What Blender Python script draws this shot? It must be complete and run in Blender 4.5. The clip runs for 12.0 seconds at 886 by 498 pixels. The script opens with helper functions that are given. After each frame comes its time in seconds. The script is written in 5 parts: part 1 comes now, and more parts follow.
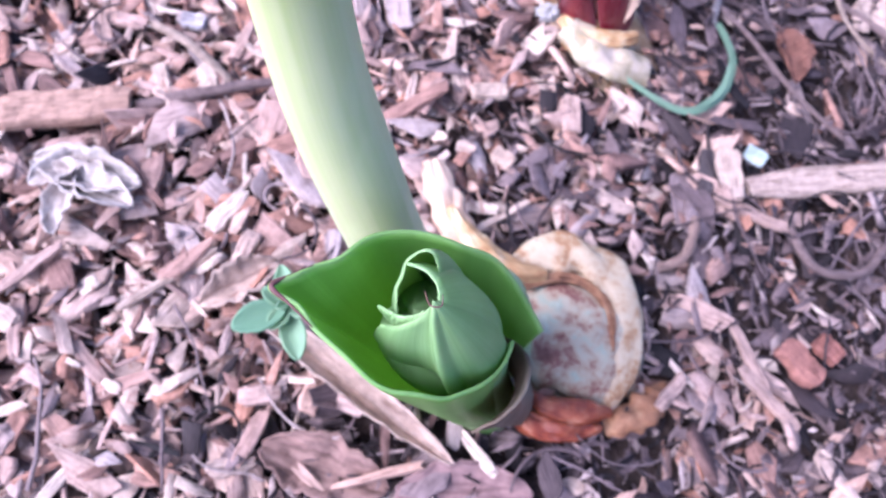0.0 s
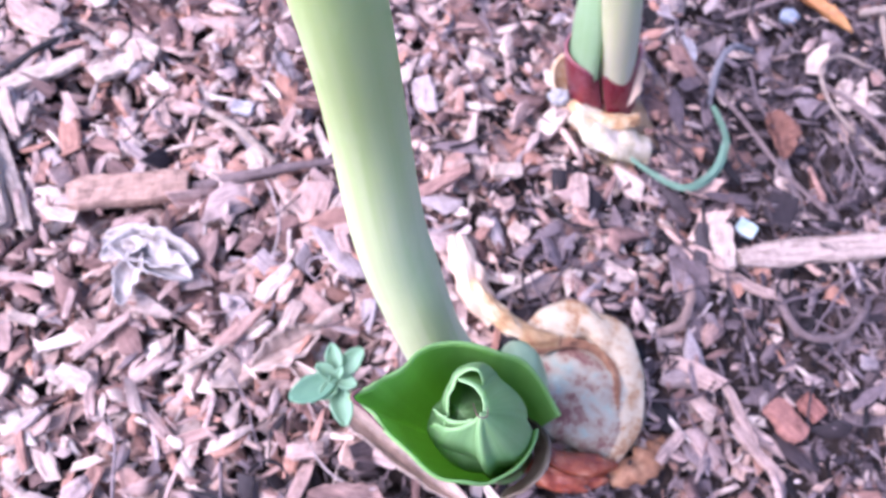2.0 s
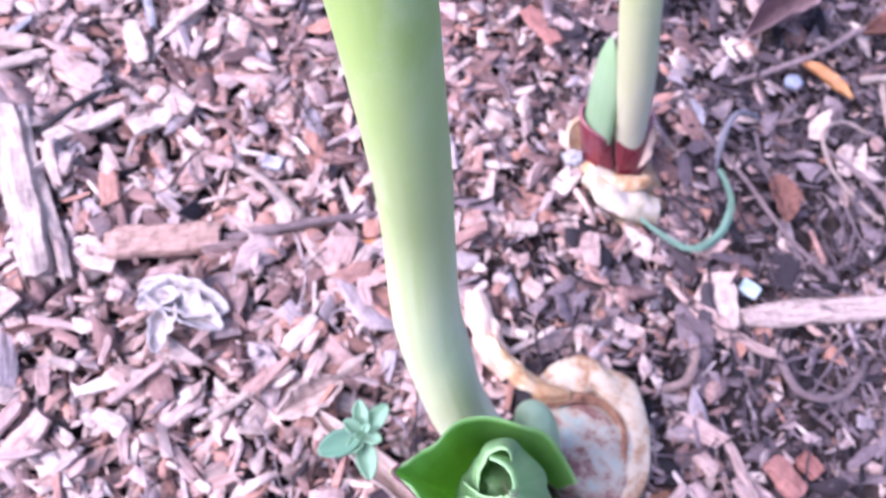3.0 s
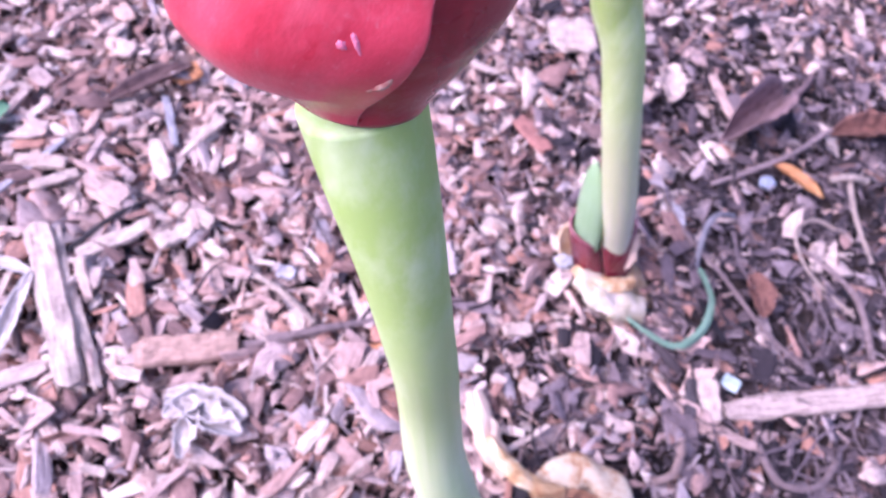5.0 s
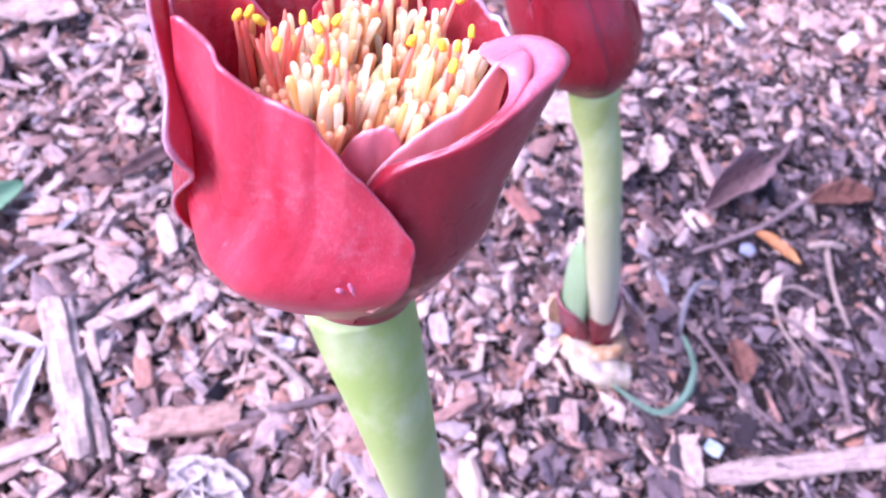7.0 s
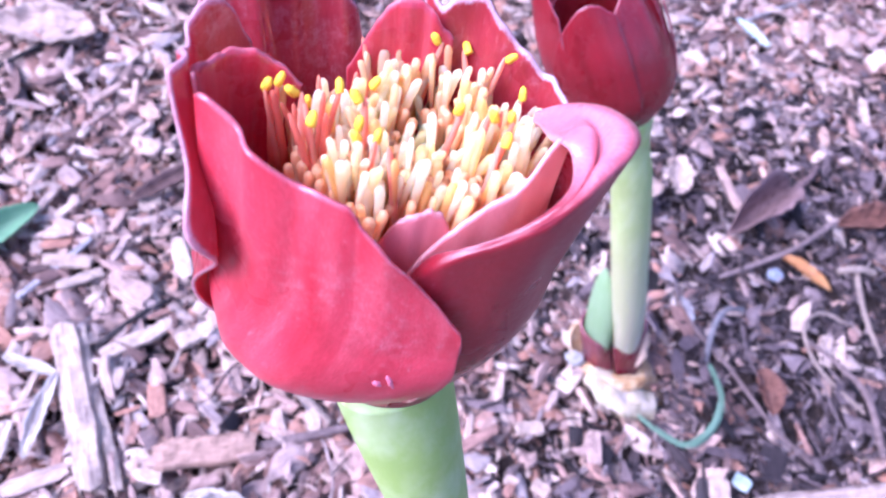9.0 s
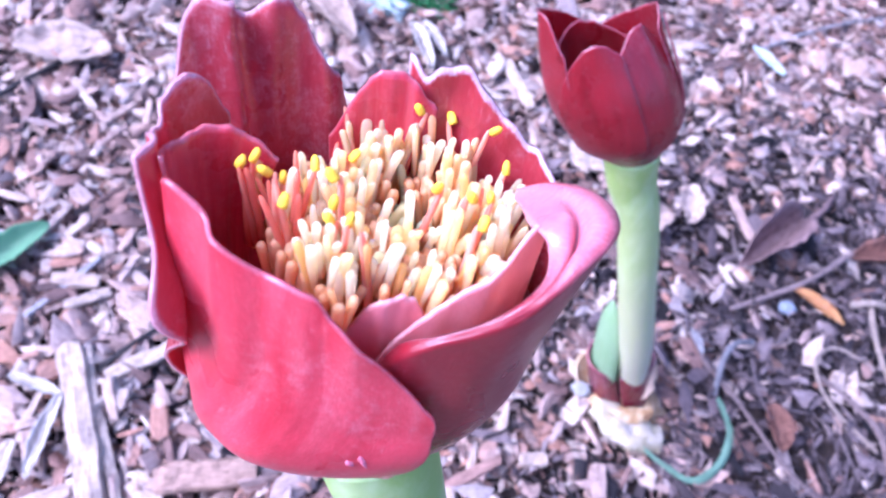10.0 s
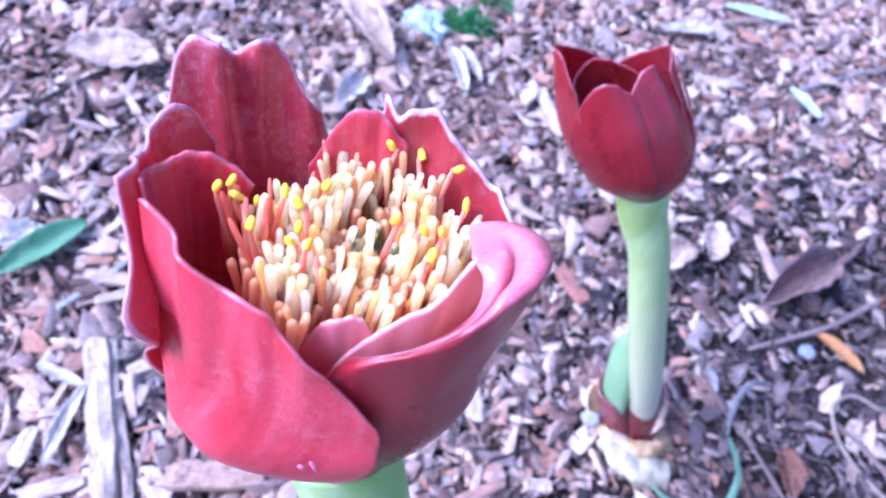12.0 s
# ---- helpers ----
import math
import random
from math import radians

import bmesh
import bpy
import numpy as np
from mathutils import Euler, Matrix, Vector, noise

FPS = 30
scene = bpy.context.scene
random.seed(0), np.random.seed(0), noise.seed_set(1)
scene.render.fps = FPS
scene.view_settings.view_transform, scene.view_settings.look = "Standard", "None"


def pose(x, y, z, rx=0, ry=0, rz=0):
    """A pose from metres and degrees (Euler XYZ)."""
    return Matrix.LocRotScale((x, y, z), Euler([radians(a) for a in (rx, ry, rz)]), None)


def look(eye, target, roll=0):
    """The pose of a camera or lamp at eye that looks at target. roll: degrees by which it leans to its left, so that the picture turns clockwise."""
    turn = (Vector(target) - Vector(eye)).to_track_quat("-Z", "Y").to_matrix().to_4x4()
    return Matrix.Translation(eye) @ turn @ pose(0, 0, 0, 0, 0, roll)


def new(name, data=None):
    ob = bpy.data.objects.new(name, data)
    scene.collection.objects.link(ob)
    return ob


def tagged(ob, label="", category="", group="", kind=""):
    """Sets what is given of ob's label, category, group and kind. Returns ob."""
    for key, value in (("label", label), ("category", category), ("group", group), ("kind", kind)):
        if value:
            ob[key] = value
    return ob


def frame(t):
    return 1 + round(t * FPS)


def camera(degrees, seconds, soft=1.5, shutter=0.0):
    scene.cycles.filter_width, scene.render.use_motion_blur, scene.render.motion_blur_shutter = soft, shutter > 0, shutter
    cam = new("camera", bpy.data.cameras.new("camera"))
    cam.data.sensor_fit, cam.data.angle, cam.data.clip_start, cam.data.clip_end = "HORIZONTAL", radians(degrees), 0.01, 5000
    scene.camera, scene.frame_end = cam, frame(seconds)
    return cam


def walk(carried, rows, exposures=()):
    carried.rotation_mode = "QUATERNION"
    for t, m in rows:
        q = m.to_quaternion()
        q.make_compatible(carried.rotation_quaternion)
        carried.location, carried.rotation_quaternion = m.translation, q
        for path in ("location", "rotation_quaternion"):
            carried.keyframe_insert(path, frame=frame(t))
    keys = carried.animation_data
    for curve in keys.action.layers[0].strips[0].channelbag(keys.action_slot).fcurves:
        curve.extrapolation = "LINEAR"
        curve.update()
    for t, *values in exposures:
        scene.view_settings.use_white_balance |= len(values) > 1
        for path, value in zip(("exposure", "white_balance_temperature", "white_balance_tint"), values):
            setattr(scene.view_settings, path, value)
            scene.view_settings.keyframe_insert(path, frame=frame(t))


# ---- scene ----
cam = camera(60.24, 12.0, 2.1)
cam.data.dof.use_dof, cam.data.dof.focus_distance, cam.data.dof.aperture_fstop = True, 0.104, 37.0
PATH = [
    (0.0, 0.0851, -0.0876, 0.2676, 21.79, -8.20, 25.79),
    (0.5, 0.0808, -0.0866, 0.2764, 22.10, -7.94, 25.79),
    (1.0, 0.0780, -0.0873, 0.2852, 22.01, -7.72, 25.49),
    (1.5, 0.0743, -0.0876, 0.2954, 22.28, -7.68, 25.56),
    (2.0, 0.0695, -0.0875, 0.3055, 22.95, -8.12, 26.11),
    (2.5, 0.0634, -0.0881, 0.3138, 23.50, -8.21, 26.76),
    (3.0, 0.0555, -0.0853, 0.3250, 24.16, -8.78, 27.47),
    (5.0, 0.0416, -0.0760, 0.3630, 27.49, -8.77, 26.84),
    (5.5, 0.0384, -0.0735, 0.3708, 27.98, -8.62, 27.21),
    (6.0, 0.0392, -0.0706, 0.3783, 28.70, -8.51, 27.07),
    (6.5, 0.0391, -0.0693, 0.3855, 29.36, -8.47, 26.68),
    (7.0, 0.0355, -0.0676, 0.3908, 29.78, -8.82, 26.67),
    (9.0, 0.0267, -0.0579, 0.3864, 30.33, -8.15, 27.37),
    (9.5, 0.0252, -0.0526, 0.3879, 30.92, -8.06, 28.03),
    (10.0, 0.0267, -0.0498, 0.3890, 31.10, -7.79, 28.99),
    (10.5, 0.0305, -0.0485, 0.3913, 31.39, -7.49, 29.95),
    (11.0, 0.0320, -0.0477, 0.3925, 31.70, -7.33, 30.97),
    (11.5, 0.0328, -0.0477, 0.3953, 31.85, -7.20, 32.27),
    (12.0, 0.0353, -0.0478, 0.3969, 31.91, -7.32, 33.61),
]
LIGHT = [(0.0, 1.32, 5180, 29), (3.0, 1.46, 5130, 34), (5.0, 1.37, 5160, 44), (7.0, 1.44, 5120, 46), (9.0, 1.42, 4800, 36), (12.0, 1.41, 4330, 24)]
walk(cam, [(t, pose(x, y, z, rx, ry, rz)) for t, x, y, z, rx, ry, rz in PATH], LIGHT)

# ---- light: an open overcast sky, brighter on one side ----
world = bpy.data.worlds.new("sky")
scene.world = world
world.use_nodes = True
wn = world.node_tree.nodes
sky = wn.new("ShaderNodeTexSky")
sky.sky_type, sky.sun_disc = "NISHITA", False
sky.sun_elevation, sky.sun_rotation = radians(46), radians(-126)
sky.air_density, sky.dust_density, sky.ozone_density = 1.0, 3.0, 1.0
world.node_tree.links.new(sky.outputs[0], wn["Background"].inputs[0])
wn["Background"].inputs[1].default_value = 0.14
sun = new("sun", bpy.data.lights.new("sun", "SUN"))
sun.data.energy, sun.data.angle, sun.data.color = 3.1, radians(40), (1.0, 0.95, 0.9)
az, el = radians(-126), radians(46)
sun.matrix_basis = look((math.sin(az) * math.cos(el), math.cos(az) * math.cos(el), math.sin(el)), (0, 0, 0))


# ---- materials ----
def shader(name, rough=0.6, spec=0.4):
    m = bpy.data.materials.new(name)
    m.use_nodes = True
    b = m.node_tree.nodes["Principled BSDF"]
    b.inputs["Roughness"].default_value = rough
    b.inputs["Specular IOR Level"].default_value = spec
    return m, m.node_tree.nodes, m.node_tree.links, b


def ramp(nodes, stops, mode="LINEAR"):
    r = nodes.new("ShaderNodeValToRGB")
    r.color_ramp.interpolation = mode
    e = r.color_ramp.elements
    while len(e) < len(stops):
        e.new(0.5)
    for i, (p, c) in enumerate(stops):
        e[i].position, e[i].color = p, (*c, 1)
    return r


def noisy(nodes, links, scale, coord="Object", stretch=(1, 1, 1), detail=4, rough=0.6, turn=(0, 0, 0)):
    tc = nodes.new("ShaderNodeTexCoord")
    mp = nodes.new("ShaderNodeMapping")
    mp.inputs["Scale"].default_value = stretch
    mp.inputs["Rotation"].default_value = turn
    n = nodes.new("ShaderNodeTexNoise")
    n.inputs["Scale"].default_value, n.inputs["Detail"].default_value, n.inputs["Roughness"].default_value = scale, detail, rough
    links.new(tc.outputs[coord], mp.inputs[0])
    links.new(mp.outputs[0], n.inputs["Vector"])
    return n


def mixed(nodes, links, a, b, fac, mode="MIX"):
    m = nodes.new("ShaderNodeMix")
    m.data_type, m.blend_type = "RGBA", mode
    for sock, v in ((m.inputs[0], fac), (m.inputs[6], a), (m.inputs[7], b)):
        if isinstance(v, (int, float)):
            sock.default_value = v
        elif isinstance(v, tuple):
            sock.default_value = (*v, 1)
        else:
            links.new(v, sock)
    return m.outputs[2]


def bumped(nodes, links, b, height, strength, dist):
    bp = nodes.new("ShaderNodeBump")
    bp.inputs["Strength"].default_value, bp.inputs["Distance"].default_value = strength, dist
    links.new(height, bp.inputs["Height"])
    links.new(bp.outputs[0], b.inputs["Normal"])


def thin(m, color, amount):
    """Lets some light through a leaf."""
    n, l = m.node_tree.nodes, m.node_tree.links
    tr, mx = n.new("ShaderNodeBsdfTranslucent"), n.new("ShaderNodeMixShader")
    mx.inputs[0].default_value = amount
    if isinstance(color, tuple):
        tr.inputs[0].default_value = (*color, 1)
    else:
        l.new(color, tr.inputs[0])
    l.new(n["Principled BSDF"].outputs[0], mx.inputs[1])
    l.new(tr.outputs[0], mx.inputs[2])
    l.new(mx.outputs[0], n["Material Output"].inputs[0])


def wood_material(name, stops, island=True, grain=1.0):
    m, n, l, b = shader(name, 0.75, 0.3)
    if island:
        pick = n.new("ShaderNodeNewGeometry").outputs["Random Per Island"]
    else:
        pick = n.new("ShaderNodeObjectInfo").outputs["Random"]
    base = ramp(n, stops)
    l.new(pick, base.inputs[0])
    fib = noisy(n, l, 900 * grain, "UV", (0.12, 1, 1), 3, 0.6)
    fr = ramp(n, [(0.32, (0.5, 0.44, 0.41)), (0.5, (0.95, 0.94, 0.93)), (0.75, (1.2, 1.16, 1.1))])
    l.new(fib.outputs[0], fr.inputs[0])
    c = mixed(n, l, base.outputs[0], fr.outputs[0], 0.75 if island else 1.0, "MULTIPLY")
    blot = noisy(n, l, 260, "Object", (1, 1, 1), 5, 0.7)
    br = ramp(n, [(0.35, (0.55, 0.50, 0.48)), (0.6, (1.08, 1.05, 1.02))])
    l.new(blot.outputs[0], br.inputs[0])
    c = mixed(n, l, c, br.outputs[0], 0.7, "MULTIPLY")
    l.new(c, b.inputs["Base Color"])
    bumped(n, l, b, fib.outputs[0], 0.8, 0.0008)
    return m


CHIP_STOPS = [(0.0, (0.105, 0.062, 0.055)), (0.09, (0.18, 0.102, 0.086)), (0.19, (0.275, 0.155, 0.125)), (0.29, (0.375, 0.185, 0.125)), (0.39, (0.33, 0.220, 0.190)), (0.50, (0.415, 0.280, 0.238)),
              (0.60, (0.325, 0.265, 0.258)), (0.70, (0.46, 0.290, 0.222)), (0.80, (0.45, 0.335, 0.285)), (0.90, (0.50, 0.372, 0.305)), (1.0, (0.59, 0.475, 0.40))]
M_CHIPS = wood_material("wood_chips", CHIP_STOPS)
# Damp wood; the lowest stops also hold the deep shade between the pieces.
M_DAMP_SHADE = wood_material("old_damp_shade_chips", [(0.0, (0.010, 0.007, 0.008)), (0.2, (0.028, 0.019, 0.020)), (0.4, (0.066, 0.046, 0.048)), (0.6, (0.135, 0.096, 0.098)), (0.82, (0.185, 0.136, 0.138)), (0.94, (0.26, 0.196, 0.19)), (1.0, (0.41, 0.325, 0.30))])
M_CHIP = wood_material("wood_chip_single", CHIP_STOPS, False)
M_CREAM = wood_material("pale_split_wood", [(0.0, (0.40, 0.29, 0.23)), (1.0, (0.48, 0.37, 0.30))], False)
M_TAN = wood_material("tan_wood", [(0.0, (0.33, 0.22, 0.18)), (1.0, (0.44, 0.31, 0.26))], False)
M_RUST = wood_material("rusty_bark", [(0.0, (0.25, 0.105, 0.080)), (1.0, (0.32, 0.150, 0.115))], False)
M_ORANGE = wood_material("orange_wood", [(0.0, (0.46, 0.18, 0.07)), (1.0, (0.55, 0.23, 0.09))], False)
M_GREY = wood_material("weathered_grey_wood", [(0.0, (0.26, 0.24, 0.25)), (1.0, (0.36, 0.33, 0.34))], False)
M_DARK = wood_material("dark_wet_wood", [(0.0, (0.035, 0.028, 0.03)), (1.0, (0.07, 0.055, 0.055))], False)
M_TWIG = wood_material("twig_bark", [(0.0, (0.24, 0.17, 0.16)), (1.0, (0.32, 0.23, 0.215))], False)
M_BLEACHED = wood_material("bleached_wood", [(0.0, (0.37, 0.275, 0.225)), (1.0, (0.46, 0.355, 0.29))], False, 0.7)
M_CHUNK = wood_material("rough_brown_wood", [(0.0, (0.31, 0.19, 0.14)), (1.0, (0.38, 0.24, 0.18))], False, 1.3)
M_WHITE = wood_material("white_dry_leaf", [(0.0, (0.42, 0.37, 0.34)), (1.0, (0.50, 0.44, 0.40))], False, 0.6)
M_DRYLEAF = wood_material("brown_dry_leaf", [(0.0, (0.14, 0.082, 0.075)), (1.0, (0.21, 0.13, 0.11))], False, 0.5)
M_BROWNLEAF = wood_material("dark_brown_leaf", [(0.0, (0.12, 0.05, 0.035)), (1.0, (0.17, 0.078, 0.055))], False, 0.5)
M_PURPLELEAF = wood_material("purple_brown_leaf", [(0.0, (0.17, 0.105, 0.105)), (1.0, (0.23, 0.145, 0.14))], False, 0.5)
M_TANLEAF = wood_material("tan_dry_leaf", [(0.0, (0.38, 0.28, 0.23)), (1.0, (0.46, 0.35, 0.29))], False, 0.5)

M_SOIL, n, l, b = shader("dark_soil", 0.95, 0.2)
s1 = noisy(n, l, 120, "Object", detail=6, rough=0.7)
r1 = ramp(n, [(0.3, (0.012, 0.009, 0.008)), (0.55, (0.05, 0.033, 0.028)), (0.75, (0.13, 0.085, 0.07))])
l.new(s1.outputs[0], r1.inputs[0])
l.new(r1.outputs[0], b.inputs["Base Color"])
bumped(n, l, b, s1.outputs[0], 1.0, 0.004)


def stem_material(name, low, mid, top, z0, z1, streak):
    """Fleshy stalk, pale at the foot and greener above, with a greener streak down one side."""
    m, n, l, b = shader(name, 0.48, 0.25)
    tc, sp = n.new("ShaderNodeTexCoord"), n.new("ShaderNodeSeparateXYZ")
    l.new(tc.outputs["Object"], sp.inputs[0])
    mr = n.new("ShaderNodeMapRange")
    mr.inputs[1].default_value, mr.inputs[2].default_value = z0, z1
    l.new(sp.outputs[2], mr.inputs[0])
    warp = noisy(n, l, 30, "Object", detail=2)
    ad = n.new("ShaderNodeMath")
    ad.operation = "MULTIPLY_ADD"
    ad.inputs[1].default_value = 0.25
    l.new(warp.outputs[0], ad.inputs[0])
    l.new(mr.outputs[0], ad.inputs[2])
    r = ramp(n, [(0.12, low), (0.5, mid), (1.05, top)])
    l.new(ad.outputs[0], r.inputs[0])
    uv = noisy(n, l, 9, "UV", (1.0, 0.25, 1), 2, 0.5)
    r2 = ramp(n, [(0.40, (0, 0, 0)), (0.70, (0.42, 0.42, 0.42))])
    l.new(uv.outputs[0], r2.inputs[0])
    c = mixed(n, l, r.outputs[0], streak, r2.outputs[0])
    fine = noisy(n, l, 2500, "UV", (1, 0.02, 1), 3, 0.6)
    r3 = ramp(n, [(0.3, (0.9, 0.92, 0.88)), (0.7, (1.05, 1.05, 1.05))])
    l.new(fine.outputs[0], r3.inputs[0])
    c = mixed(n, l, c, r3.outputs[0], 0.3, "MULTIPLY")
    bloom = noisy(n, l, 110, "Object", (1, 1, 0.3), detail=3)
    r4 = ramp(n, [(0.52, (0, 0, 0)), (0.72, (0.3, 0.3, 0.3))])
    l.new(bloom.outputs[0], r4.inputs[0])
    c = mixed(n, l, c, (0.54, 0.58, 0.34), r4.outputs[0])
    scar = noisy(n, l, 130, "Object", (1, 1, 0.5), 4, 0.6, (0.3, 0.4, 0))
    r5 = ramp(n, [(0.42, (0, 0, 0)), (0.72, (0.4, 0.4, 0.4))])
    l.new(scar.outputs[0], r5.inputs[0])
    r6 = ramp(n, [(0.80, (0, 0, 0)), (1.0, (1, 1, 1))])
    l.new(ad.outputs[0], r6.inputs[0])
    c = mixed(n, l, c, (0.60, 0.64, 0.42), mixed(n, l, r5.outputs[0], r6.outputs[0], 1.0, "MULTIPLY"))
    l.new(c, b.inputs["Base Color"])
    b.inputs["Subsurface Weight"].default_value = 0.25
    b.inputs["Subsurface Radius"].default_value = (0.008, 0.008, 0.004)
    b.inputs["Subsurface Scale"].default_value = 0.8
    bumped(n, l, b, fine.outputs[0], 0.12, 0.0004)
    return m


M_STEM = stem_material("green_stalk", (0.51, 0.51, 0.32), (0.46, 0.49, 0.26), (0.265, 0.36, 0.085), 0.09, 0.28, (0.29, 0.38, 0.11))
M_STEM_FAR = stem_material("pale_stalk", (0.46, 0.41, 0.28), (0.44, 0.43, 0.24), (0.31, 0.41, 0.10), 0.04, 0.21, (0.37, 0.42, 0.16))


def petal_material(name, deep, light, edge, margin=0.0045, tip=None, wear=0.5, glow=0.13, dusty=0.26, wax_highlight=0.0, coat=0.6, scuffed=0.5):
    """Waxy bract: soft lengthwise veins, a thin worn margin, bloom, painted highlight streaks and small pale specks."""
    m, n, l, b = shader(name, 0.38, 0.5)
    vein = noisy(n, l, 16, "UV", (1.0, 0.14, 1), 3, 0.5)
    big = noisy(n, l, 95, "Object", detail=3, rough=0.55)
    av = n.new("ShaderNodeMath")
    av.operation = "MULTIPLY_ADD"
    av.inputs[1].default_value = 0.55
    hf = n.new("ShaderNodeMath")
    hf.operation = "MULTIPLY"
    hf.inputs[1].default_value = 0.45
    l.new(big.outputs[0], hf.inputs[0])
    l.new(vein.outputs[0], av.inputs[0])
    l.new(hf.outputs[0], av.inputs[2])
    r = ramp(n, [(0.36, deep), (0.64, light)])
    l.new(av.outputs[0], r.inputs[0])
    tc, sp = n.new("ShaderNodeTexCoord"), n.new("ShaderNodeSeparateXYZ")
    l.new(tc.outputs["UV"], sp.inputs[0])
    pp = n.new("ShaderNodeMath")
    pp.operation = "PINGPONG"
    pp.inputs[1].default_value = 0.5
    l.new(sp.outputs[0], pp.inputs[0])
    inv = n.new("ShaderNodeMath")
    inv.operation = "SUBTRACT"
    inv.inputs[0].default_value = 1.0
    l.new(sp.outputs[1], inv.inputs[1])
    mn = n.new("ShaderNodeMath")
    mn.operation = "MINIMUM"
    l.new(pp.outputs[0], mn.inputs[0])
    l.new(inv.outputs[0], mn.inputs[1])
    wob = noisy(n, l, 44, "UV", detail=8, rough=0.8)
    sm = n.new("ShaderNodeMath")
    sm.operation = "MULTIPLY_ADD"
    sm.inputs[1].default_value = -5 * margin
    l.new(wob.outputs[0], sm.inputs[0])
    l.new(mn.outputs[0], sm.inputs[2])
    sh = n.new("ShaderNodeMath")
    sh.operation = "ADD"
    sh.inputs[1].default_value = 2.2 * margin
    l.new(sm.outputs[0], sh.inputs[0])
    er = ramp(n, [(margin * 0.4, (wear, wear, wear)), (margin * 1.4, (0, 0, 0))])
    l.new(sh.outputs[0], er.inputs[0])
    c = r.outputs[0]
    # Paler pink flap: light from above put into the colour.
    if tip:
        tw = noisy(n, l, 9, "UV", detail=2)
        ta = n.new("ShaderNodeMath")
        ta.operation = "MULTIPLY_ADD"
        ta.inputs[1].default_value = 0.16
        l.new(tw.outputs[0], ta.inputs[0])
        l.new(sp.outputs[1], ta.inputs[2])
        tr = ramp(n, [(0.84, (0, 0, 0)), (0.93, (0.85, 0.85, 0.85))])
        l.new(ta.outputs[0], tr.inputs[0])
        ur = ramp(n, [(0.54, (0, 0, 0)), (0.66, (1, 1, 1))])
        l.new(sp.outputs[0], ur.inputs[0])
        c = mixed(n, l, c, tip, mixed(n, l, tr.outputs[0], ur.outputs[0], 1.0, "MULTIPLY"))
    c = mixed(n, l, c, edge, er.outputs[0])
    scuff = noisy(n, l, 28, "UV", (1.6, 0.5, 1), 5, 0.7)
    sr = ramp(n, [(0.60, (0, 0, 0)), (0.74, (scuffed, scuffed, scuffed))])
    l.new(scuff.outputs[0], sr.inputs[0])
    c = mixed(n, l, c, (0.66, 0.34, 0.36), sr.outputs[0])
    # Pale lengthwise streaks: waxy bloom, and highlights on the folds put into the colour.
    if wax_highlight:
        wax_highlight_noise = noisy(n, l, 9, "UV", (1.0, 0.16, 1), 4, 0.55, (0, 0, 0.12))
        wr = ramp(n, [(0.46, (0, 0, 0)), (0.68, (wax_highlight, wax_highlight, wax_highlight))])
        l.new(wax_highlight_noise.outputs[0], wr.inputs[0])
        c = mixed(n, l, c, (0.80, 0.30, 0.33), wr.outputs[0])
    dust = noisy(n, l, 700, "Object", detail=5, rough=0.75)
    patch = noisy(n, l, 45, "Object", detail=2)
    dm = n.new("ShaderNodeMath")
    dm.operation = "MULTIPLY"
    l.new(dust.outputs[0], dm.inputs[0])
    l.new(patch.outputs[0], dm.inputs[1])
    dr = ramp(n, [(0.27, (0, 0, 0)), (0.44, (dusty, dusty, dusty))])
    l.new(dm.outputs[0], dr.inputs[0])
    c = mixed(n, l, c, (0.68, 0.36, 0.40), dr.outputs[0])
    speck = noisy(n, l, 210, "UV", (1.0, 0.16, 1), 4, 0.75)
    kr = ramp(n, [(0.30, (0.76, 0.70, 0.70)), (0.5, (1, 1, 1)), (0.68, (1.14, 1.6, 1.6))])
    l.new(speck.outputs[0], kr.inputs[0])
    c = mixed(n, l, c, kr.outputs[0], 0.9, "MULTIPLY")
    l.new(c, b.inputs["Base Color"])
    gr = ramp(n, [(0.35, (0.24, 0.24, 0.24)), (0.7, (0.42, 0.42, 0.42))])
    l.new(big.outputs[0], gr.inputs[0])
    l.new(gr.outputs[0], b.inputs["Roughness"])
    bumped(n, l, b, dust.outputs[0], 0.28, 0.0005)
    b.inputs["Coat Weight"].default_value, b.inputs["Coat Roughness"].default_value = coat, 0.22
    b.inputs["Sheen Weight"].default_value, b.inputs["Sheen Roughness"].default_value = 0.05, 0.4
    b.inputs["Sheen Tint"].default_value = (0.9, 0.62, 0.68, 1)
    thin(m, (min(1.0, light[0] * 1.4), light[1] * 1.5, light[2] * 1.3), glow)
    return m


M_BRACT = petal_material("red_bract", (0.46, 0.020, 0.036), (0.68, 0.058, 0.085), (0.66, 0.36, 0.38), 0.0036, wear=0.28, glow=0.30, wax_highlight=0.20, scuffed=0.38)
M_BRACT_WORN = petal_material("worn_red_bract", (0.33, 0.020, 0.032), (0.52, 0.060, 0.078), (0.70, 0.54, 0.58), 0.006, wear=0.5, glow=0.32, dusty=0.5)
M_BRACT_SCUFFED = petal_material("scuffed_red_bract", (0.33, 0.020, 0.032), (0.52, 0.060, 0.078), (0.74, 0.62, 0.68), 0.012, wear=0.65, glow=0.32, dusty=0.5)
# Bract red darkened for the side turned from the light, tip painted lit.
M_BRACT_SHADED = petal_material("shaded_bract_lit_tip", (0.18, 0.005, 0.011), (0.28, 0.012, 0.021), (0.66, 0.36, 0.38), tip=(0.74, 0.19, 0.22), coat=0.3, dusty=0.10, scuffed=0.15)
